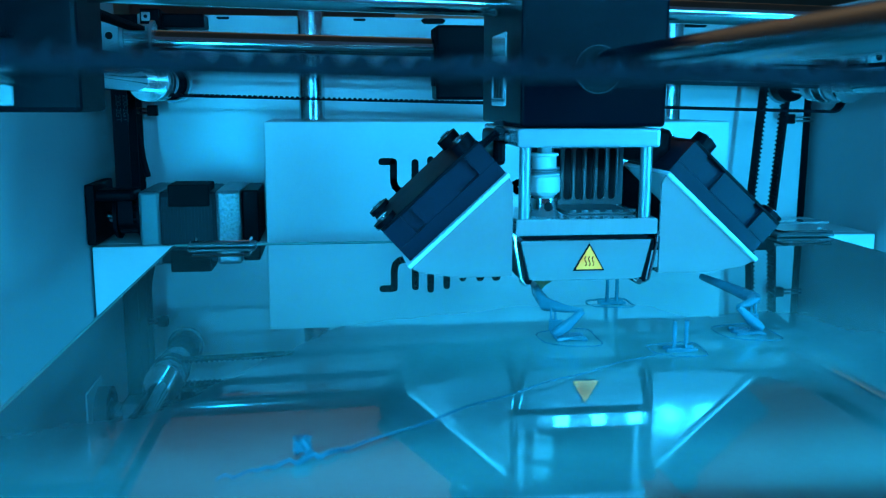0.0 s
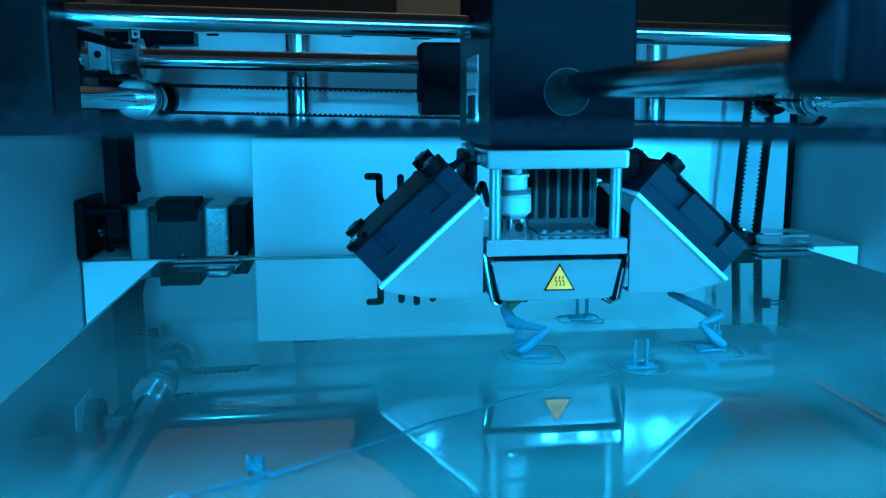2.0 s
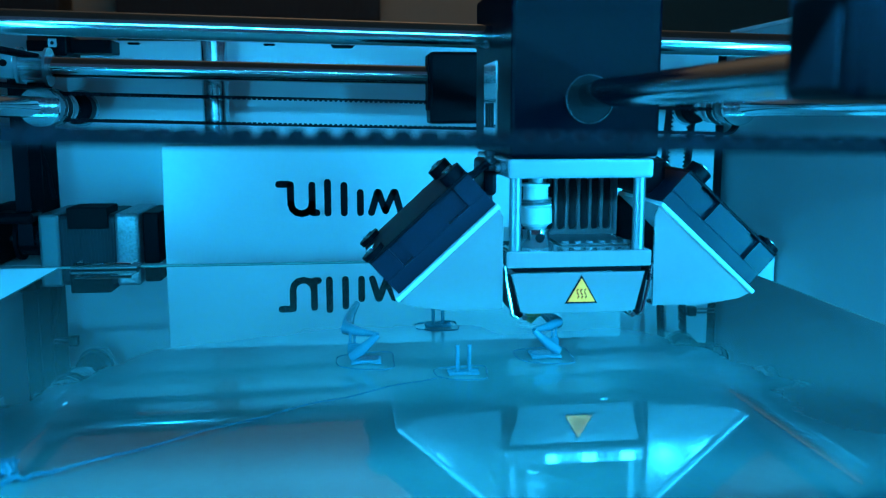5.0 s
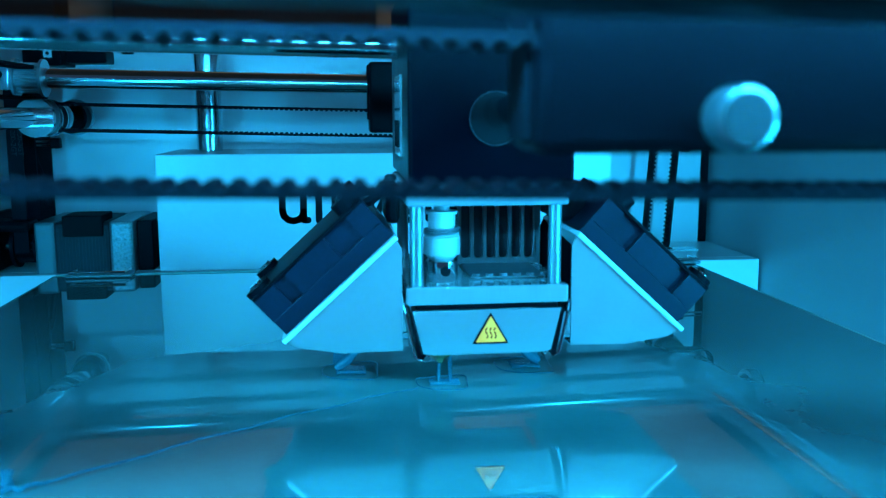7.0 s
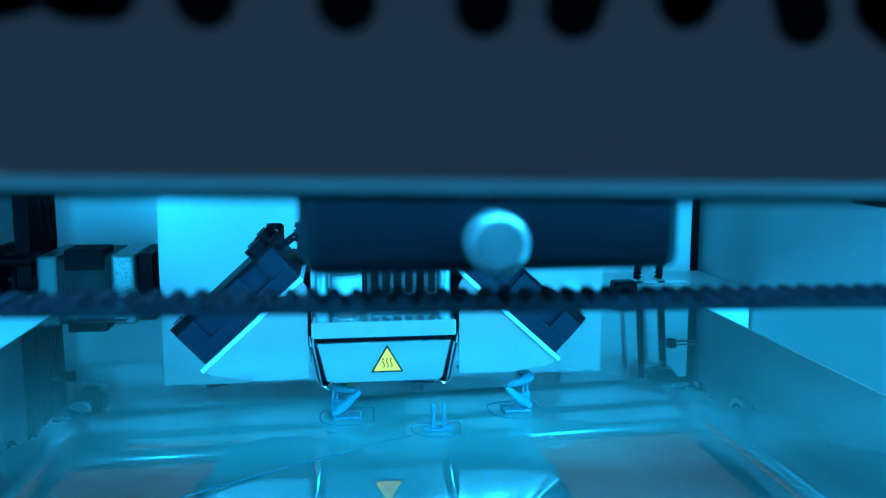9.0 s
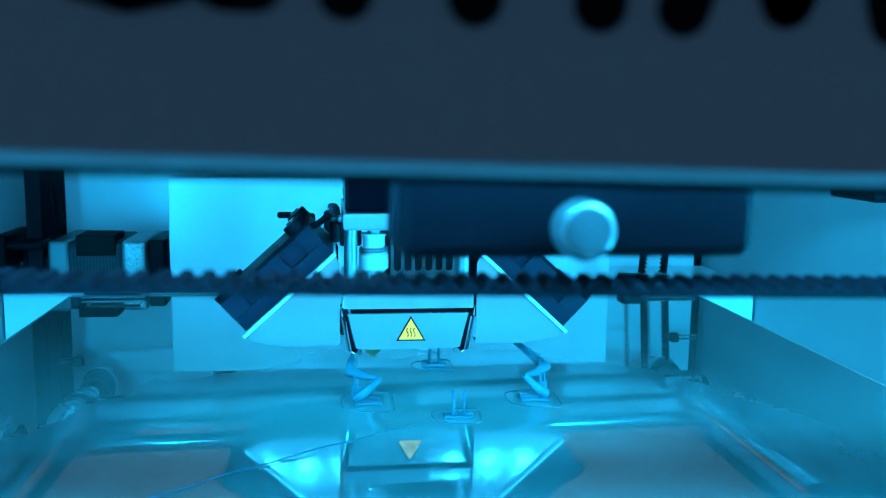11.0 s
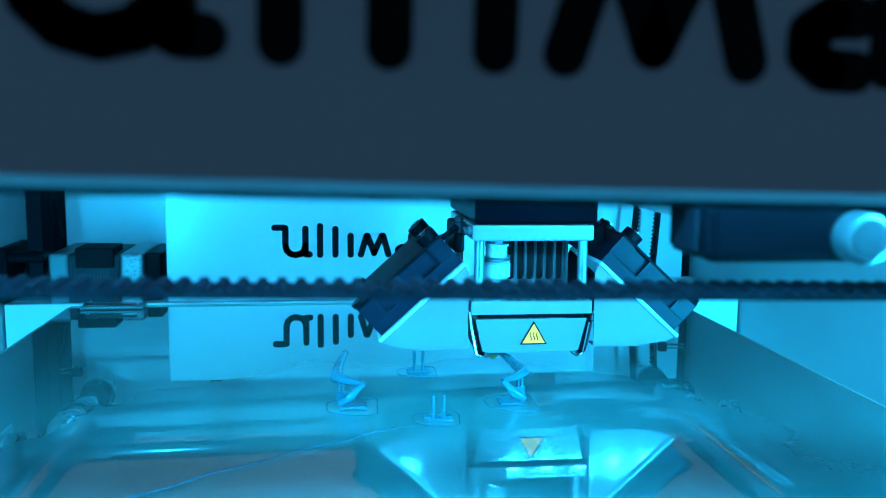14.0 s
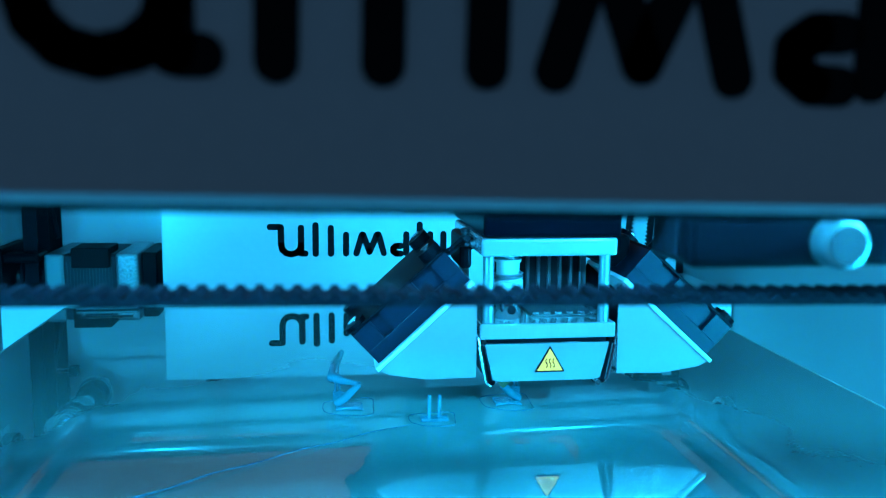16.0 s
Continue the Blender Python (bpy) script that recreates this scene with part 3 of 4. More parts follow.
def belt_flat():
    """The motor's belt to the shaft above it, its smooth back towards the front."""
    t = thing("motor_belt", "flat black belt with pale printed marking by the motor", "belt", "motor belts")
    for y in (-0.0045, 0.012):
        bm = bmesh.new()
        block(bm, -0.1560, -0.1500, y, y + 0.0012, 0.004, 0.076)
        o = part("run", bm, RUBBER, t)
        if y < 0:
            for x in (-0.1515, -0.1543):
                lettering("200-2GT", pose(x, y - 0.0001, 0.0508, 90, 90, 0), 0.0030, CORE, o)


def cable():
    bm = bmesh.new()
    pts = [(-0.1545, 0.020, 0.062), (-0.1540, 0.022, 0.050), (-0.1530, 0.023, 0.040), (-0.1505, 0.022, 0.033), (-0.1500, 0.022, 0.028), (-0.1480, 0.020, 0.0212)]
    sweep(bm, pts, 0.0013, 10)
    single("cable", bm, RUBBER, "thin black cable hanging down to the motor", "cable")


def limit_switch(x, y, z, s):
    t = thing("limit_switch", "tiny black end switch with a steel pin", "switch", "end switches")
    bm = bmesh.new()
    block(bm, x - 0.0022, x + 0.0022, y - 0.002, y + 0.002, z - 0.0024, z + 0.0024, 0.0006)
    part("body", bm, BLACK, t)
    bm = bmesh.new()
    rod(bm, (x + s * 0.002, y, z + 0.0008), (x + s * 0.0125, y, z + 0.0008), 0.0005, 10)
    rod(bm, (x + s * 0.002, y, z - 0.0010), (x + s * 0.0125, y, z - 0.0010), 0.0005, 10)
    part("pin", bm, STEEL, t)


belt_flat()
cable()
limit_switch(-0.1465, 0.030, 0.0495, -1)
limit_switch(0.1580, 0.040, 0.0455, 1)


# ---------------------------------------------------------------- print head
HEADX = 0.0087          # middle of the head from its nozzle
FY = -0.0120             # front of the head from its nozzle


def mirror_points(points, s):
    return [(HEADX + s * x, z) for x, z in (points if s > 0 else points[::-1])]


def fan(t, s):
    """A 30 mm fan tilted outwards on its sheet-metal duct."""
    a, b = Vector((0.0197, 0.0372)), Vector((0.0411, 0.0176))
    d = (b - a).normalized()
    nrm = Vector((-d.y, d.x)) if -d.y > 0 else Vector((d.y, -d.x))
    nrm = Vector((abs(nrm.x), abs(nrm.y)))
    y0, y1 = FY + 0.0015, FY + 0.0315

    def solid(pieces, bevel=0.0005):
        bm = bmesh.new()
        for u0, u1, v0, v1, ya, yb in pieces:
            pts = [a + d * u0 + nrm * v0, a + d * u1 + nrm * v0, a + d * u1 + nrm * v1, a + d * u0 + nrm * v1]
            plate(bm, [(HEADX + s * p.x, p.y) for p in pts], ya, yb, bevel)
        return bm

    # a base frame, and an outer frame with pockets between its corners and the round rotor housing
    f = part("fan", solid([(-0.0008, 0.0292, 0.0004, 0.0042, y0, y1), (-0.0006, 0.0290, 0.0042, 0.0098, y0 + 0.0014, y1 - 0.003)], 0.0002), FANBODY, t, "dark blue-black square cooling fan")
    part("corner_post", solid([(-0.0008, 0.0040, 0.0042, 0.0097, y0, y0 + 0.006)], 0.0), FANBODY, f)
    part("rotor_housing", solid([(0.0100, 0.0208, 0.0042, 0.0097, y0, y0 + 0.006)], 0.0), FANBODY, f)
    part("corner_post", solid([(0.0238, 0.0292, 0.0042, 0.0097, y0, y0 + 0.006)], 0.0), FANBODY, f)
    part("outer_frame", solid([(-0.0008, 0.0292, 0.0097, 0.0105, y0 - 0.0001, y1)], 0.0002), BLACK, f, "black outer frame of the fan")
    for u in (0.002, 0.0270):
        for y in (y0 + 0.003, y1 - 0.003):
            p, q = a + d * u + nrm * 0.0104, a + d * u + nrm * (0.0130 if u < 0.01 else 0.0117)
            bm = bmesh.new()
            rod(bm, (HEADX + s * p.x, y, p.y), (HEADX + s * q.x, y, q.y), 0.0029, 18)
            b = part("boss", bm, BLACK, f, "round corner boss with a screw")
            bm = bmesh.new()
            k = q + nrm * 0.0006
            rod(bm, (HEADX + s * q.x, y, q.y), (HEADX + s * k.x, y, k.y), 0.0014, 14)
            part("screw", bm, STEEL, b)
    # duct: a thin front, a back and a lip along the fan
    outline = [(0.0190, 0.0375), (0.0408, 0.0174), (0.0413, 0.0165), (0.0390, 0.0155), (0.0300, 0.0141), (0.0178, 0.0143), (0.0178, 0.0352)]
    bm = bmesh.new()
    plate(bm, mirror_points(outline, s), FY + 0.0006, FY + 0.0014)
    du = part("duct", bm, SHEET, t, "folded satin sheet-metal air duct")
    # black instead of sheet metal, to paint the shade inside the open duct
    bm = bmesh.new()
    plate(bm, mirror_points(outline, s), FY + 0.031, FY + 0.0318)
    part("back_sheet", bm, BLACK, du, "back sheet painted black for the shade inside the duct")
    # the lip is coloured near-white to paint the light along the fold
    bm = bmesh.new()
    pts = [a + d * -0.001 - nrm * 0.0006, a + d * 0.0304 - nrm * 0.0006, a + d * 0.0304 + nrm * 0.0004, a + d * -0.001 + nrm * 0.0004]
    plate(bm, [(HEADX + s * p.x, p.y) for p in pts], FY - 0.0006, FY + 0.032, 0.0003)
    part("lip", bm, FOLD, du, "folded edge painted near-white for its glint")
    bm = bmesh.new()
    pts = [(0.0413, 0.0165), (0.0390, 0.0155), (0.0300, 0.0141), (0.0178, 0.0143), (0.0178, 0.0139), (0.0300, 0.0137), (0.0391, 0.0151), (0.0416, 0.0163)]
    plate(bm, mirror_points(pts, s), FY + 0.0009, FY + 0.0060)
    part("rim", bm, SHEET, du, "narrow folded rim of the open outlet")


def print_head():
    t = thing("print_head", "boxy black print head with aluminium plates and two fans", "print head")
    c, hw = HEADX, 0.0168
    bm = bmesh.new()
    block(bm, c - hw + 0.0005, c + hw + 0.0012, FY + 0.0005, FY + 0.052, 0.0485, 0.0885, 0.0008)
    h = part("housing", bm, HOUSING, t, "glossy black plastic housing")
    bm = bmesh.new()
    tube(bm, (c + 0.0015, FY + 0.0006, 0.0615), (c + 0.0015, FY - 0.0002, 0.0615), 0.0055, 0.0053)
    part("rim", bm, CORE, h, "thin ring round the rod's hole")
    # the hole's dark inside is painted with a black disc
    bm = bmesh.new()
    rod(bm, (c + 0.0015, FY + 0.0006, 0.0615), (c + 0.0015, FY + 0.0001, 0.0615), 0.0052, 32)
    part("hole", bm, INK, h, "black disc painting the shade in the rod's hole")
    bm = bmesh.new()
    block(bm, c - hw + 0.0001, c - hw + 0.0006, FY + 0.018, FY + 0.036, 0.053, 0.071, 0.0002)
    lab = part("label_plate", bm, SHEET, h, "silver label with dark bars")
    for i in range(3):
        bm = bmesh.new()
        block(bm, c - hw - 0.0002, c - hw + 0.0002, FY + 0.022 + i * 0.004, FY + 0.0235 + i * 0.004, 0.055, 0.061)
        part("bar", bm, INK, lab)
    bm = bmesh.new()
    block(bm, c - hw - 0.0001, c + hw + 0.0001, FY, FY + 0.046, 0.0438, 0.0482, 0.0007, 3)
    part("upper_plate", bm, ALU, t, "bright aluminium upper plate")
    bm = bmesh.new()
    block(bm, c - hw - 0.0002, c + hw + 0.0002, FY, FY + 0.046, 0.0234, 0.0272, 0.0004, 2)
    part("lower_plate", bm, POLISH, t, "polished aluminium lower plate")
    for x in (c - hw + 0.0022, c + hw - 0.0022):
        for y in (FY + 0.003, FY + 0.042):
            bm = bmesh.new()
            rod(bm, (x, y, 0.0272), (x, y, 0.0438), 0.0014, 20)
            part("post", bm, POSTS, t, "thin turned post between the plates")
    # slotted heat sink at the back
    bm = bmesh.new()
    zs0, zs1, ys = 0.0286, 0.0426, FY + 0.026
    block(bm, c - 0.0080, c + 0.0165, ys + 0.004, ys + 0.0045, 0.0273, 0.0437)
    sink = part("fan_guard", bm, CORE, t, "slotted metal guard of the rear fan")
    x0, pitch, n = c - 0.0025, 0.0030, 6
    bm = bmesh.new()
    for i in range(n + 1):
        x = x0 + i * pitch
        block(bm, x - 0.00045, x + 0.00045, ys, ys + 0.0012, zs0, zs1, 0.00015)
        if i < n:
            # rounded ends of the slot
            for zc, k in ((zs0 + 0.0012, -1), (zs1 - 0.0012, 1)):
                arc = [(x + pitch / 2 - 0.00106 * math.cos(math.pi * j / 8), zc + k * 0.00106 * math.sin(math.pi * j / 8)) for j in range(9)]
                for (xa, za), (xb, zb) in zip(arc, arc[1:]):
                    q = [(xa, za), (xb, zb), (xb, zc + k * 0.0016), (xa, zc + k * 0.0016)]
                    plate(bm, q if k > 0 else q[::-1], ys + 0.0001, ys + 0.0011)
    block(bm, x0 - 0.0006, c + 0.0168, ys, ys + 0.0012, 0.0274, zs0 + 0.0002, 0.0002)
    block(bm, x0 - 0.0006, c + 0.0168, ys, ys + 0.0012, zs1 - 0.0004, 0.0437, 0.0002)
    block(bm, x0 + n * pitch - 0.0002, c + 0.0168, ys, ys + 0.0012, zs0, zs1, 0.0002)
    part("grille", bm, DULL, sink)
    bm = bmesh.new()
    block(bm, x0, c + 0.0140, FY + 0.008, ys, 0.0273, 0.0277, 0.0002)
    for i in range(n):
        rod(bm, (x0 + 0.0014 + i * pitch, FY + 0.0095, 0.0277), (x0 + 0.0014 + i * pitch, FY + 0.0095, 0.0282), 0.0009, 12)
    part("ledge", bm, DULL, sink, "thin metal ledge with small studs")
    # hot end: spring, white coupler, steel sleeve, heater, nozzle
    y = FY + 0.0085
    bm = bmesh.new()
    sweep(bm, [(0.0036 * math.cos(k * 0.5), y + 0.0036 * math.sin(k * 0.5), 0.0370 + k * 0.00006) for k in range(28)], 0.00032, 6)
    part("spring", bm, POSTS, t, "coiled steel spring")
    bm = bmesh.new()
    lathe(bm, (0, y, 0.0322), (0, 0, 1), [(0, 0.0030), (0.0005, 0.0034), (0.0007, 0.0039), (0.0044, 0.0039), (0.0047, 0.0033), (0.0065, 0.0029), (0.0092, 0.0029), (0.0093, 0.0034), (0.0099, 0.0034), (0.0100, 0.0017), (0.0115, 0.0017)])
    part("coupler", bm, PTFE, t, "white plastic coupler")
    bm = bmesh.new()
    lathe(bm, (0, y, 0.0272), (0, 0, 1), [(0, 0.0032), (0.0003, 0.0034), (0.0043, 0.0034), (0.0050, 0.0028)])
    sl = part("sleeve", bm, STEEL, t, "drilled steel sleeve")
    # black disc in place of a drilled hole, for its shade
    bm = bmesh.new()
    rod(bm, (0.0004, y - 0.0036, 0.0296), (0.0004, y - 0.0032, 0.0296), 0.0011, 18)
    part("hole", bm, INK, sl)
    bm = bmesh.new()
    block(bm, -0.006, 0.016, y - 0.006, y + 0.010, 0.0150, 0.0205, 0.0008)
    part("heater_block", bm, CAST, t)
    bm = bmesh.new()
    lathe(bm, (0, 0, 0.0078), (0, 0, 1), [(0, 0.0004), (0.0018, 0.0024), (0.0022, 0.0033), (0.0048, 0.0033), (0.0052, 0.0028), (0.0080, 0.0028)], 6)
    part("nozzle", bm, BRASS, t, "brass nozzle tip")
    # front cover with the warning sticker
    bm = bmesh.new()
    plate(bm, [(c - 0.0158, 0.0221), (c - 0.0136, 0.0130), (c - 0.0118, 0.0126), (c + 0.0118, 0.0126), (c + 0.0136, 0.0130), (c + 0.0158, 0.0221)][::-1], FY + 0.0006, FY + 0.0014, 0.0002)
    cov = part("cover", bm, SHEET, t, "satin metal front cover with warning sticker")
    for s in (-1, 1):
        bm = bmesh.new()
        plate(bm, [(c + s * 0.0158, 0.0216), (c + s * 0.0165, 0.0222), (c + s * 0.0146, 0.0120), (c + s * 0.0122, 0.0116), (c + s * 0.0122, 0.0126), (c + s * 0.0138, 0.0130)], FY + 0.0004, FY + 0.020, 0.0002)
        part("clip", bm, BLACK, cov, "black side clip")
        bm = bmesh.new()
        rod(bm, (c + s * 0.0128, FY - 0.0004, 0.0121), (c + s * 0.0128, FY + 0.002, 0.0121), 0.0007, 14)
        part("pin", bm, STEEL, cov)
        bm = bmesh.new()
        sweep(bm, [(c + s * 0.0172, FY + 0.001, 0.0240), (c + s * 0.0172, FY + 0.0008, 0.0215), (c + s * 0.0155, FY + 0.0008, 0.0125), (c + s * 0.0140, FY + 0.0008, 0.0116)], 0.0004, 8)
        part("wire_edge", bm, STEEL, cov)
    # black plate that paints the shade in the gap over the cover
    bm = bmesh.new()
    block(bm, c - 0.0150, c + 0.0150, FY + 0.001, FY + 0.020, 0.0222, 0.0233, 0.0002)
    part("gap_shade", bm, BLACK, cov)
    ax, az = c + 0.0006, 0.0211
    bm = bmesh.new()
    plate(bm, [(ax - 0.0038, az - 0.0062), (ax + 0.0038, az - 0.0062), (ax, az + 0.0004)], FY + 0.0003, FY + 0.0005)
    st = part("sticker", bm, INK, cov, "black-edged warning triangle")
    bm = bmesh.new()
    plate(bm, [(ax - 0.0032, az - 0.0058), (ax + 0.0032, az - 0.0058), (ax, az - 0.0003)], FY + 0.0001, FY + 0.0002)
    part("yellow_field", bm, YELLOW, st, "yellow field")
    for k in (-1, 0, 1):
        bm = bmesh.new()
        sweep(bm, [(ax + k * 0.0009 + 0.00025 * math.sin(i * 1.3), FY + 0.0001, az - 0.0050 + i * 0.00045) for i in range(6)], 0.00016, 6)
        part("wave", bm, INK, st)
    fan(t, -1)
    fan(t, 1)
    # knurled screw and wires at the upper left
    bm = bmesh.new()
    lathe(bm, (c - hw - 0.0026, FY + 0.010, 0.0450), (0, 0, 1), [(0, 0.0009), (0.0004, 0.0015), (0.0012, 0.0015), (0.0013, 0.0011), (0.0018, 0.0011), (0.0019, 0.0015), (0.0030, 0.0015), (0.0031, 0.0010), (0.0036, 0.0010), (0.0037, 0.0014), (0.0046, 0.0012), (0.0049, 0.0006)], 14)
    part("thumb_screw", bm, CORE, t, "small ridged dark screw")
    bm = bmesh.new()
    lathe(bm, (c - hw - 0.0014, FY + 0.010, 0.0458), (1, 0, 0), [(0, 0.0007), (0.0003, 0.0010), (0.0010, 0.0010), (0.0013, 0.0006)], 14)
    part("stud", bm, POSTS, t, "short grey stud")
    for k in range(2):
        bm = bmesh.new()
        sweep(bm, [(c - hw - 0.0005, FY + 0.012, 0.0455 - k * 0.001), (c - hw - 0.004, FY + 0.008, 0.0460 + k * 0.0012), (c - hw - 0.0070, FY + 0.006, 0.0440 + k * 0.001), (c - hw - 0.0105, FY + 0.008, 0.0432)], 0.0005, 8)
        part("wire", bm, RUBBER, t)
    bm = bmesh.new()
    block(bm, c + hw + 0.0005, c + hw + 0.0075, FY + 0.012, FY + 0.030, 0.0390, 0.0475, 0.001)
    part("fan_bracket", bm, BLACK, t)
    bm = bmesh.new()
    block(bm, c - hw - 0.0035, c - hw - 0.0005, FY + 0.012, FY + 0.030, 0.0390, 0.0475, 0.001)
    part("fan_bracket", bm, BLACK, t)
    return t


def slider(bm, x0, x1, y0, y1, z0, z1):
    block(bm, x0, x1, y0, y1, z0, z1, 0.0012)


def rod_along_y():
    """The rod from front to back through the head, with its sliding blocks; it goes sideways with the head."""
    t = thing("cross_rod", "steel rod with black sliding blocks at its ends", "rod", "cross rods")
    x, z = 0.0105, 0.0627
    bm = bmesh.new()
    rod(bm, (x, -0.3200, z), (x, -0.003, z), 0.003, 32)
    part("bar", bm, DIM_STEEL, t)
    xe = x + 0.0017
    bm = bmesh.new()
    lathe(bm, (xe, -0.3246, z - 0.0007), (0, -1, 0), [(0, 0.0029), (0.0024, 0.0029), (0.0029, 0.0027), (0.0031, 0.0023)], 40)
    e = part("end_cap", bm, ROD_END, t, "dull grey end of the rod")
    bm = bmesh.new()
    rod(bm, (xe, -0.3275, z - 0.0007), (xe, -0.32785, z - 0.0007), 0.0022, 32)
    part("face", bm, SHADED_FACE, e, "end face painted dark for its shade")
    for y0, y1, x0, x1, z0 in ((-0.3247, -0.3127, -0.0155, 0.0196, 0.0590), (-0.0200, -0.0040, -0.0184, 0.0172, 0.0545)):
        bm = bmesh.new()
        slider(bm, x + x0, x + x1, y0, y1, z0, 0.0840)
        b = part("sliding_block", bm, BLACK, t, "black plastic sliding block")
        bm = bmesh.new()
        block(bm, x + x0 - 0.0006, x + x0 + 0.0002, y0 + 0.002, y1 - 0.002, 0.0600, 0.0830, 0.0003)
        part("end_plate", bm, RUBBER, b)
    return t


def rod_along_x():
    t = thing("cross_rod", "steel rod across the casing with black sliding blocks", "rod", "cross rods")
    z, y = 0.0789, 0.0165
    bm = bmesh.new()
    rod(bm, (-0.150, y, z + 0.0019), (0.160, y, z - 0.0046), 0.003, 32)
    part("bar", bm, STEEL, t)
    for x0, x1, z0 in ((-0.157, -0.1255, 0.0515), (0.132, 0.162, 0.0496)):
        bm = bmesh.new()
        slider(bm, x0, x1, y - 0.012, y + 0.012, z0, 0.0868)
        b = part("sliding_block", bm, BLACK, t, "black plastic sliding block")
        bm = bmesh.new()
        block(bm, x0 + 0.009, x0 + 0.017, y - 0.0132, y - 0.0118, 0.0530, 0.0620, 0.0004)
        part("clamp", bm, SHEET, b, "metal belt clamp")
    return t


head = print_head()
rod_y = rod_along_y()
rod_x = rod_along_x()


# ---------------------------------------------------------------- prints on the plate
def outline_line(bm, x0, x1, y0, y1, r=0.00014):
    n = 28
    pts = []
    for i in range(n + 1):
        a = 2 * math.pi * i / n
        c, s = math.cos(a), math.sin(a)
        k = 1 + 0.10 * math.sin(3 * a + x0 * 900)
        pts.append(((x0 + x1) / 2 + k * (x1 - x0) / 2 * math.copysign(abs(c) ** 0.6, c), (y0 + y1) / 2 + k * (y1 - y0) / 2 * math.copysign(abs(s) ** 0.6, s), r))
    sweep(bm, pts, [r * (0.6 + 0.5 * math.sin(i * 1.9 + x0 * 500) ** 2) for i in range(n + 1)], 6)


def post_pair(x, y, h):
    t = thing("printed_posts", "pair of thin blue printed posts on a base", "print", "prints", at=(0, 0, ZG))
    for dx in (-0.0013, 0.0013):
        bm = bmesh.new()
        rod(bm, (x + dx, y, 0.0003), (x + dx, y, h), 0.00045, 12)
        part("post", bm, BLUE, t)
    bm = bmesh.new()
    block(bm, x - 0.0035, x + 0.0035, y - 0.0015, y - 0.0009, 0.0001, 0.0009, 0.0002)
    block(bm, x - 0.0035, x + 0.0035, y + 0.0009, y + 0.0015, 0.0001, 0.0009, 0.0002)
    part("foot", bm, BLUE, t)
    bm = bmesh.new()
    outline_line(bm, x - 0.0058, x + 0.0058, y - 0.0045, y + 0.0060)
    part("skirt_line", bm, BLUE, t, "thin printed outline on the glass")


def figure(x, y, s):
    """A small bent arm growing from its base: foot, folded leg, upright horn."""
    t = thing("printed_part", "small curved translucent blue print on the plate", "print", "prints", at=(0, 0, ZG))
    bm = bmesh.new()
    pts = [(x - s * 0.0035, y + 0.0005, 0.0012), (x - s * 0.001, y, 0.0030), (x + s * 0.0028, y - 0.0004, 0.0066)]
    sweep(bm, pts, [0.0010, 0.0013, 0.0007], 10)
    part("leg", bm, BLUE, t)
    # a layered web between the leg and the horn
    bm = bmesh.new()
    for k in range(5):
        z = 0.0016 + k * 0.0005
        u = 0.0030 - 0.0045 * k / 8
        sweep(bm, [(x - s * 0.0040, y + 0.0035, z), (x - s * (0.001 + u * 0.5), y + 0.0022, z + 0.0001), (x - s * u, y + 0.0010, z)], 0.00038, 6)
    tagged(part("web", bm, BLUE, t), kind="stuff")
    bm = bmesh.new()
    pts = [(x + s * 0.0028, y - 0.0002, 0.0066), (x - s * 0.0010, y + 0.0025, 0.0066), (x - s * 0.0042, y + 0.006, 0.0068), (x - s * 0.0035, y + 0.018, 0.0070), (x - s * 0.0015, y + 0.030, 0.0074)]
    sweep(bm, pts, [0.0005, 0.0010, 0.0016, 0.0013, 0.0009], 10)
    part("horn", bm, BLUE, t)
    bm = bmesh.new()
    for k, yy in enumerate((-0.002, -0.0005, 0.001, 0.0025)):
        sweep(bm, [(x - 0.0035, y + yy, 0.0004 + 0.0003 * (k % 2)), (x, y + yy + 0.0006, 0.0006), (x + 0.0035, y + yy, 0.0004)], 0.00035, 6)
    block(bm, x - 0.0032, x + 0.0032, y - 0.0015, y + 0.003, 0.0001, 0.0009, 0.0003)
    part("foot", bm, BLUE, t)
    bm = bmesh.new()
    for dx, zz in ((-0.0025, 0.0066), (-0.0035, 0.0066)):
        rod(bm, (x + s * dx, y + 0.003, 0.0006), (x + s * dx, y + 0.004, zz), 0.0003, 8)
    part("support", bm, BLUE, t)
    bm = bmesh.new()
    outline_line(bm, x - 0.0062, x + 0.0070, y - 0.0060, y + 0.0085)
    part("skirt_line", bm, BLUE, t, "thin printed outline on the glass")


post_pair(0.0048, -0.2045, 0.0066)
post_pair(0.0041, -0.1597, 0.0066)
figure(-0.0162, -0.1928, 1)
figure(0.0258, -0.1928, -1)


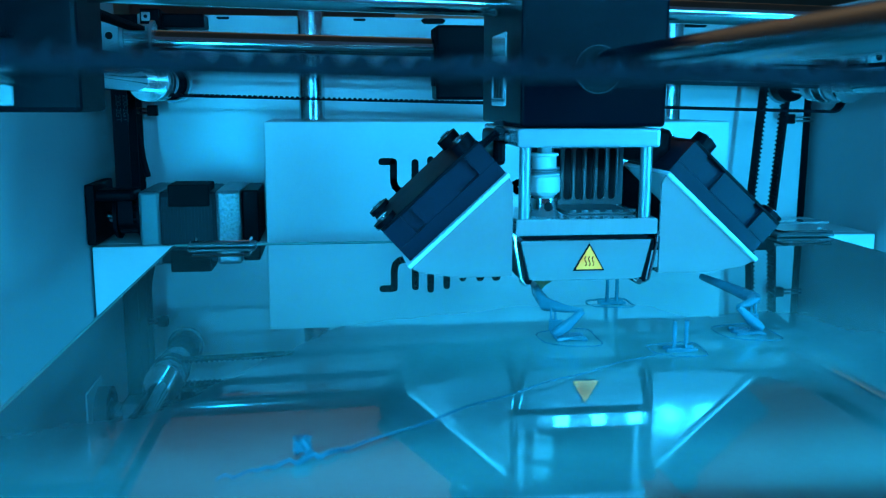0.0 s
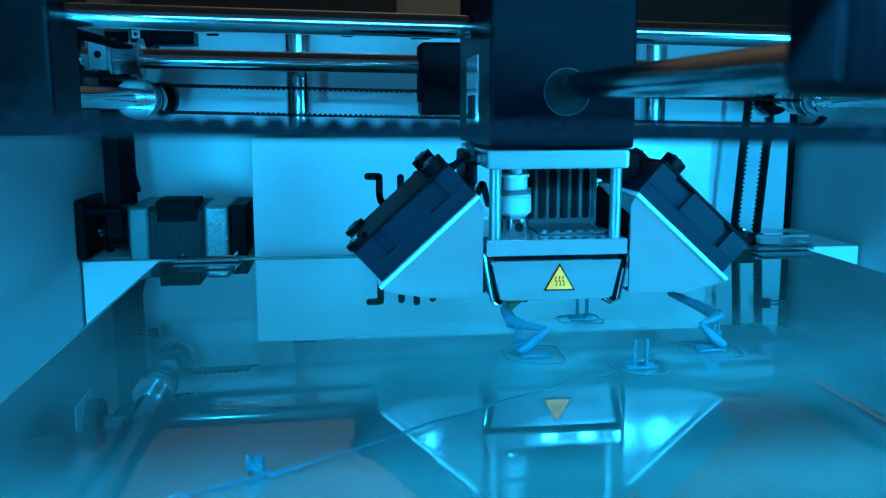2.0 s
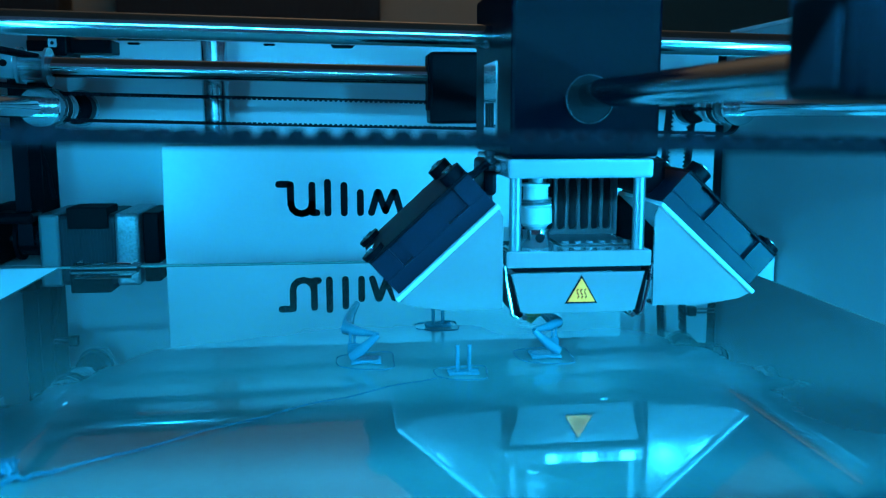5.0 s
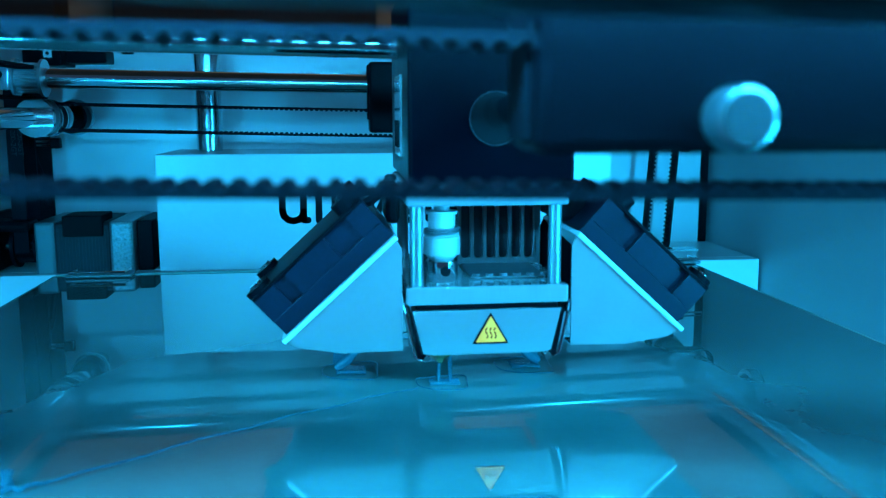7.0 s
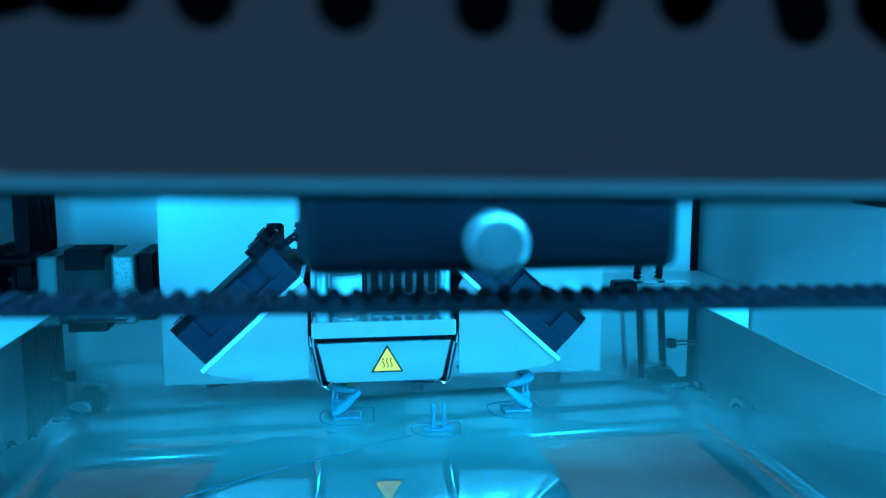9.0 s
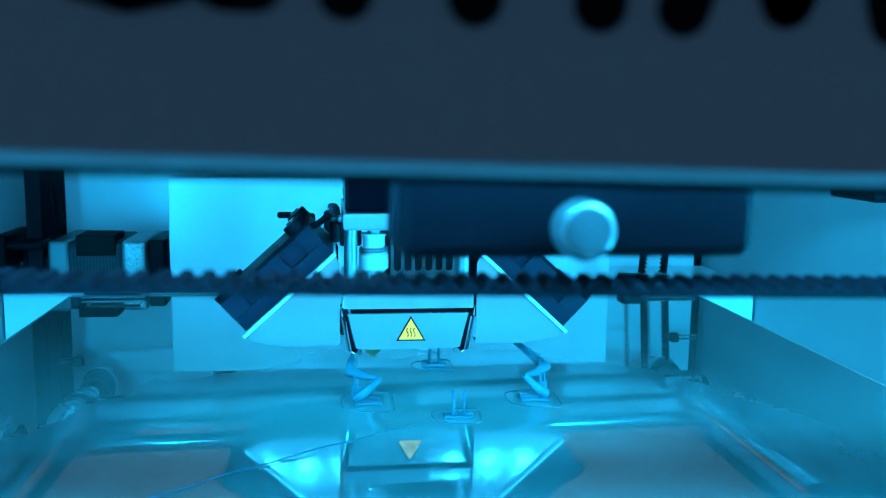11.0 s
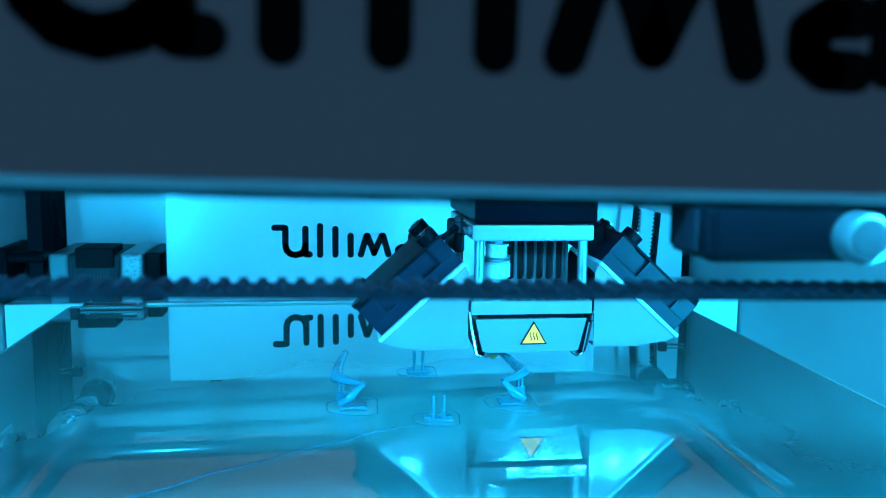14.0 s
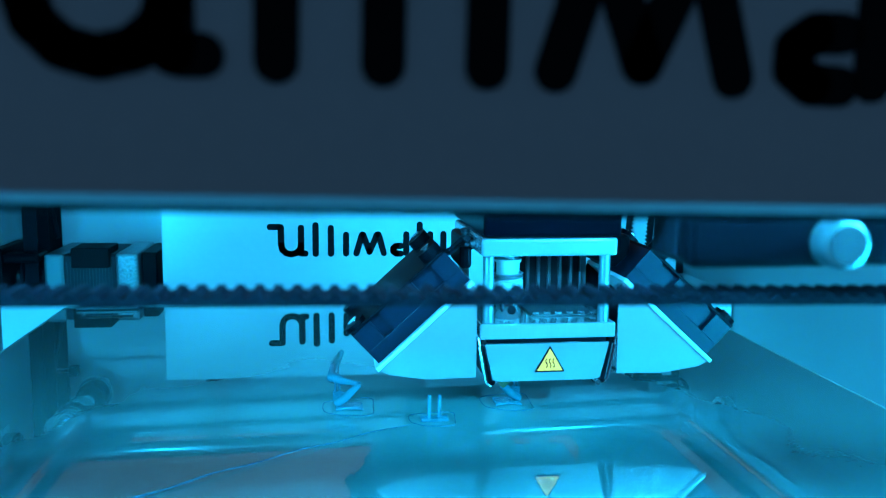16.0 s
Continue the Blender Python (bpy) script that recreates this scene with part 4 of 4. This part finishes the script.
def strand():
    t = thing("filament_strand", "stray blue strand with a crumpled blob on the glass", "filament", at=(-0.0015, -0.004, ZG))
    bm = bmesh.new()
    a, b = Vector((-0.066, -0.2485, 0.0006)), Vector((0.0, -0.2035, 0.0004))
    pts = [a.lerp(b, i / 24) + Vector((0, 0.0025 * math.sin(i / 24 * math.pi), 0.0002 * math.sin(i))) for i in range(25)]
    sweep(bm, pts, [0.00026 - 0.00016 * i / 24 for i in range(25)], 6)
    part("strand", bm, BLUE, t)
    bm = bmesh.new()
    rng = random.Random(4)
    pts = [(-0.084 + 0.0011 * i, -0.2570 + 0.00055 * i + 0.0006 * math.sin(i * 1.7), 0.0006 + 0.0003 * math.sin(i * 2.3)) for i in range(18)]
    sweep(bm, pts, [(0.00018 + 0.00022 * i / 11 if i < 11 else 0.0007 - 0.00008 * (i - 11)) * (0.8 + 0.4 * rng.random()) for i in range(18)], 7)
    part("tail", bm, BLUE, t)
    bm = bmesh.new()
    pts = [(-0.0722 + 0.0012 * math.cos(i * 1.1) * (0.6 + 0.4 * rng.random()), -0.2490 + 0.0012 * math.sin(i * 1.3), 0.0010 + 0.0018 * abs(math.sin(i * 0.7))) for i in range(26)]
    sweep(bm, pts, 0.0005, 6)
    part("blob", bm, BLUE, t)


strand()


# ---------------------------------------------------------------- the room behind
def room():
    bm = bmesh.new()
    block(bm, -2.5, 2.5, 1.6, 1.7, -1.2, 2.0)
    single("backdrop", bm, BEIGE, "beige painted far wall of the dim room", kind="structure")
    bm = bmesh.new()
    block(bm, -2.5, 2.5, -2.0, 1.6, 2.0, 2.05)
    single("ceiling", bm, BEIGE, "pale ceiling of the dim room", kind="structure")
    for x0, x1, z1, m, lab in ((-1.4, -0.57, 0.42, BROWN, "dark brown cabinet in the dim room"), (0.45, 1.35, 0.5, TEAL, "dark teal board in the dim room"), (-0.45, 0.066, 0.425, BROWN, "dark brown cabinet in the dim room")):
        bm = bmesh.new()
        block(bm, x0, x1, 1.50 if z1 != 0.425 else 1.45, 1.598, -1.2, z1, 0.005)
        single("cabinet", bm, m, lab, "cabinet")
    bm = bmesh.new()
    block(bm, -2.5, 2.5, -2.0, 1.6, -1.25, -1.2)
    single("ground", bm, BROWN, "dark floor of the room", kind="structure")
    bm = bmesh.new()
    block(bm, -0.5, 0.5, -0.6, 0.4, -0.31, ZB - 0.0065, 0.004)
    t = thing("table", "dark wooden table under the printer", "table")
    part("tabletop", bm, BROWN, t)
    for x in (-0.46, 0.46):
        for y in (-0.56, 0.36):
            bm = bmesh.new()
            block(bm, x - 0.03, x + 0.03, y - 0.03, y + 0.03, -1.2, -0.3102, 0.004)
            part("leg", bm, BROWN, t)


room()


# ---------------------------------------------------------------- what moves
HEAD = [
    (0.0, -0.0181, -0.1694),
    (0.5, -0.0171, -0.1649),
    (1.0, -0.0165, -0.1635),
    (1.5, -0.0168, -0.1676),
    (2.0, -0.0176, -0.1717),
    (2.05, -0.0176, -0.1717),
    (2.3, 0.0204, -0.1703),
    (2.5, 0.0204, -0.1703),
    (3.0, 0.023, -0.1731),
    (3.5, 0.0214, -0.1665),
    (4.7, 0.0234, -0.179),
    (5.8, 0.0255, -0.1915),
    (6.0, 0.0255, -0.1915),
    (6.2, 0.0255, -0.1915),
    (6.45, 0.0058, -0.2052),
    (6.5, 0.0058, -0.2052),
    (7.0, 0.0034, -0.2087),
    (7.5, 0.0035, -0.1894),
    (8.0, 0.0021, -0.1549),
    (8.5, 0.0053, -0.157),
    (8.7, 0.0053, -0.157),
    (8.95, -0.0161, -0.1882),
    (9.0, -0.0161, -0.1882),
    (9.5, -0.0165, -0.1868),
    (9.7, -0.0155, -0.1868),
    (11.8, -0.014, -0.1625),
    (12.0, -0.014, -0.1625),
    (12.5, -0.0154, -0.1687),
    (13.0, -0.0174, -0.1698),
    (13.05, -0.0174, -0.1698),
    (13.3, 0.0241, -0.1656),
    (13.5, 0.0241, -0.1656),
    (14.0, 0.0247, -0.1695),
    (14.5, 0.0229, -0.1639),
    (15.0, 0.0261, -0.1716),
    (15.5, 0.0265, -0.1903),
    (16.0, 0.0235, -0.1984),
]


def motions():
    walk(head, [(t, pose(x, y, 0)) for t, x, y in HEAD])
    walk(rod_y, [(t, pose(x, 0, 0)) for t, x, y in HEAD])
    walk(rod_x, [(t, pose(0, y, 0)) for t, x, y in HEAD])


motions()
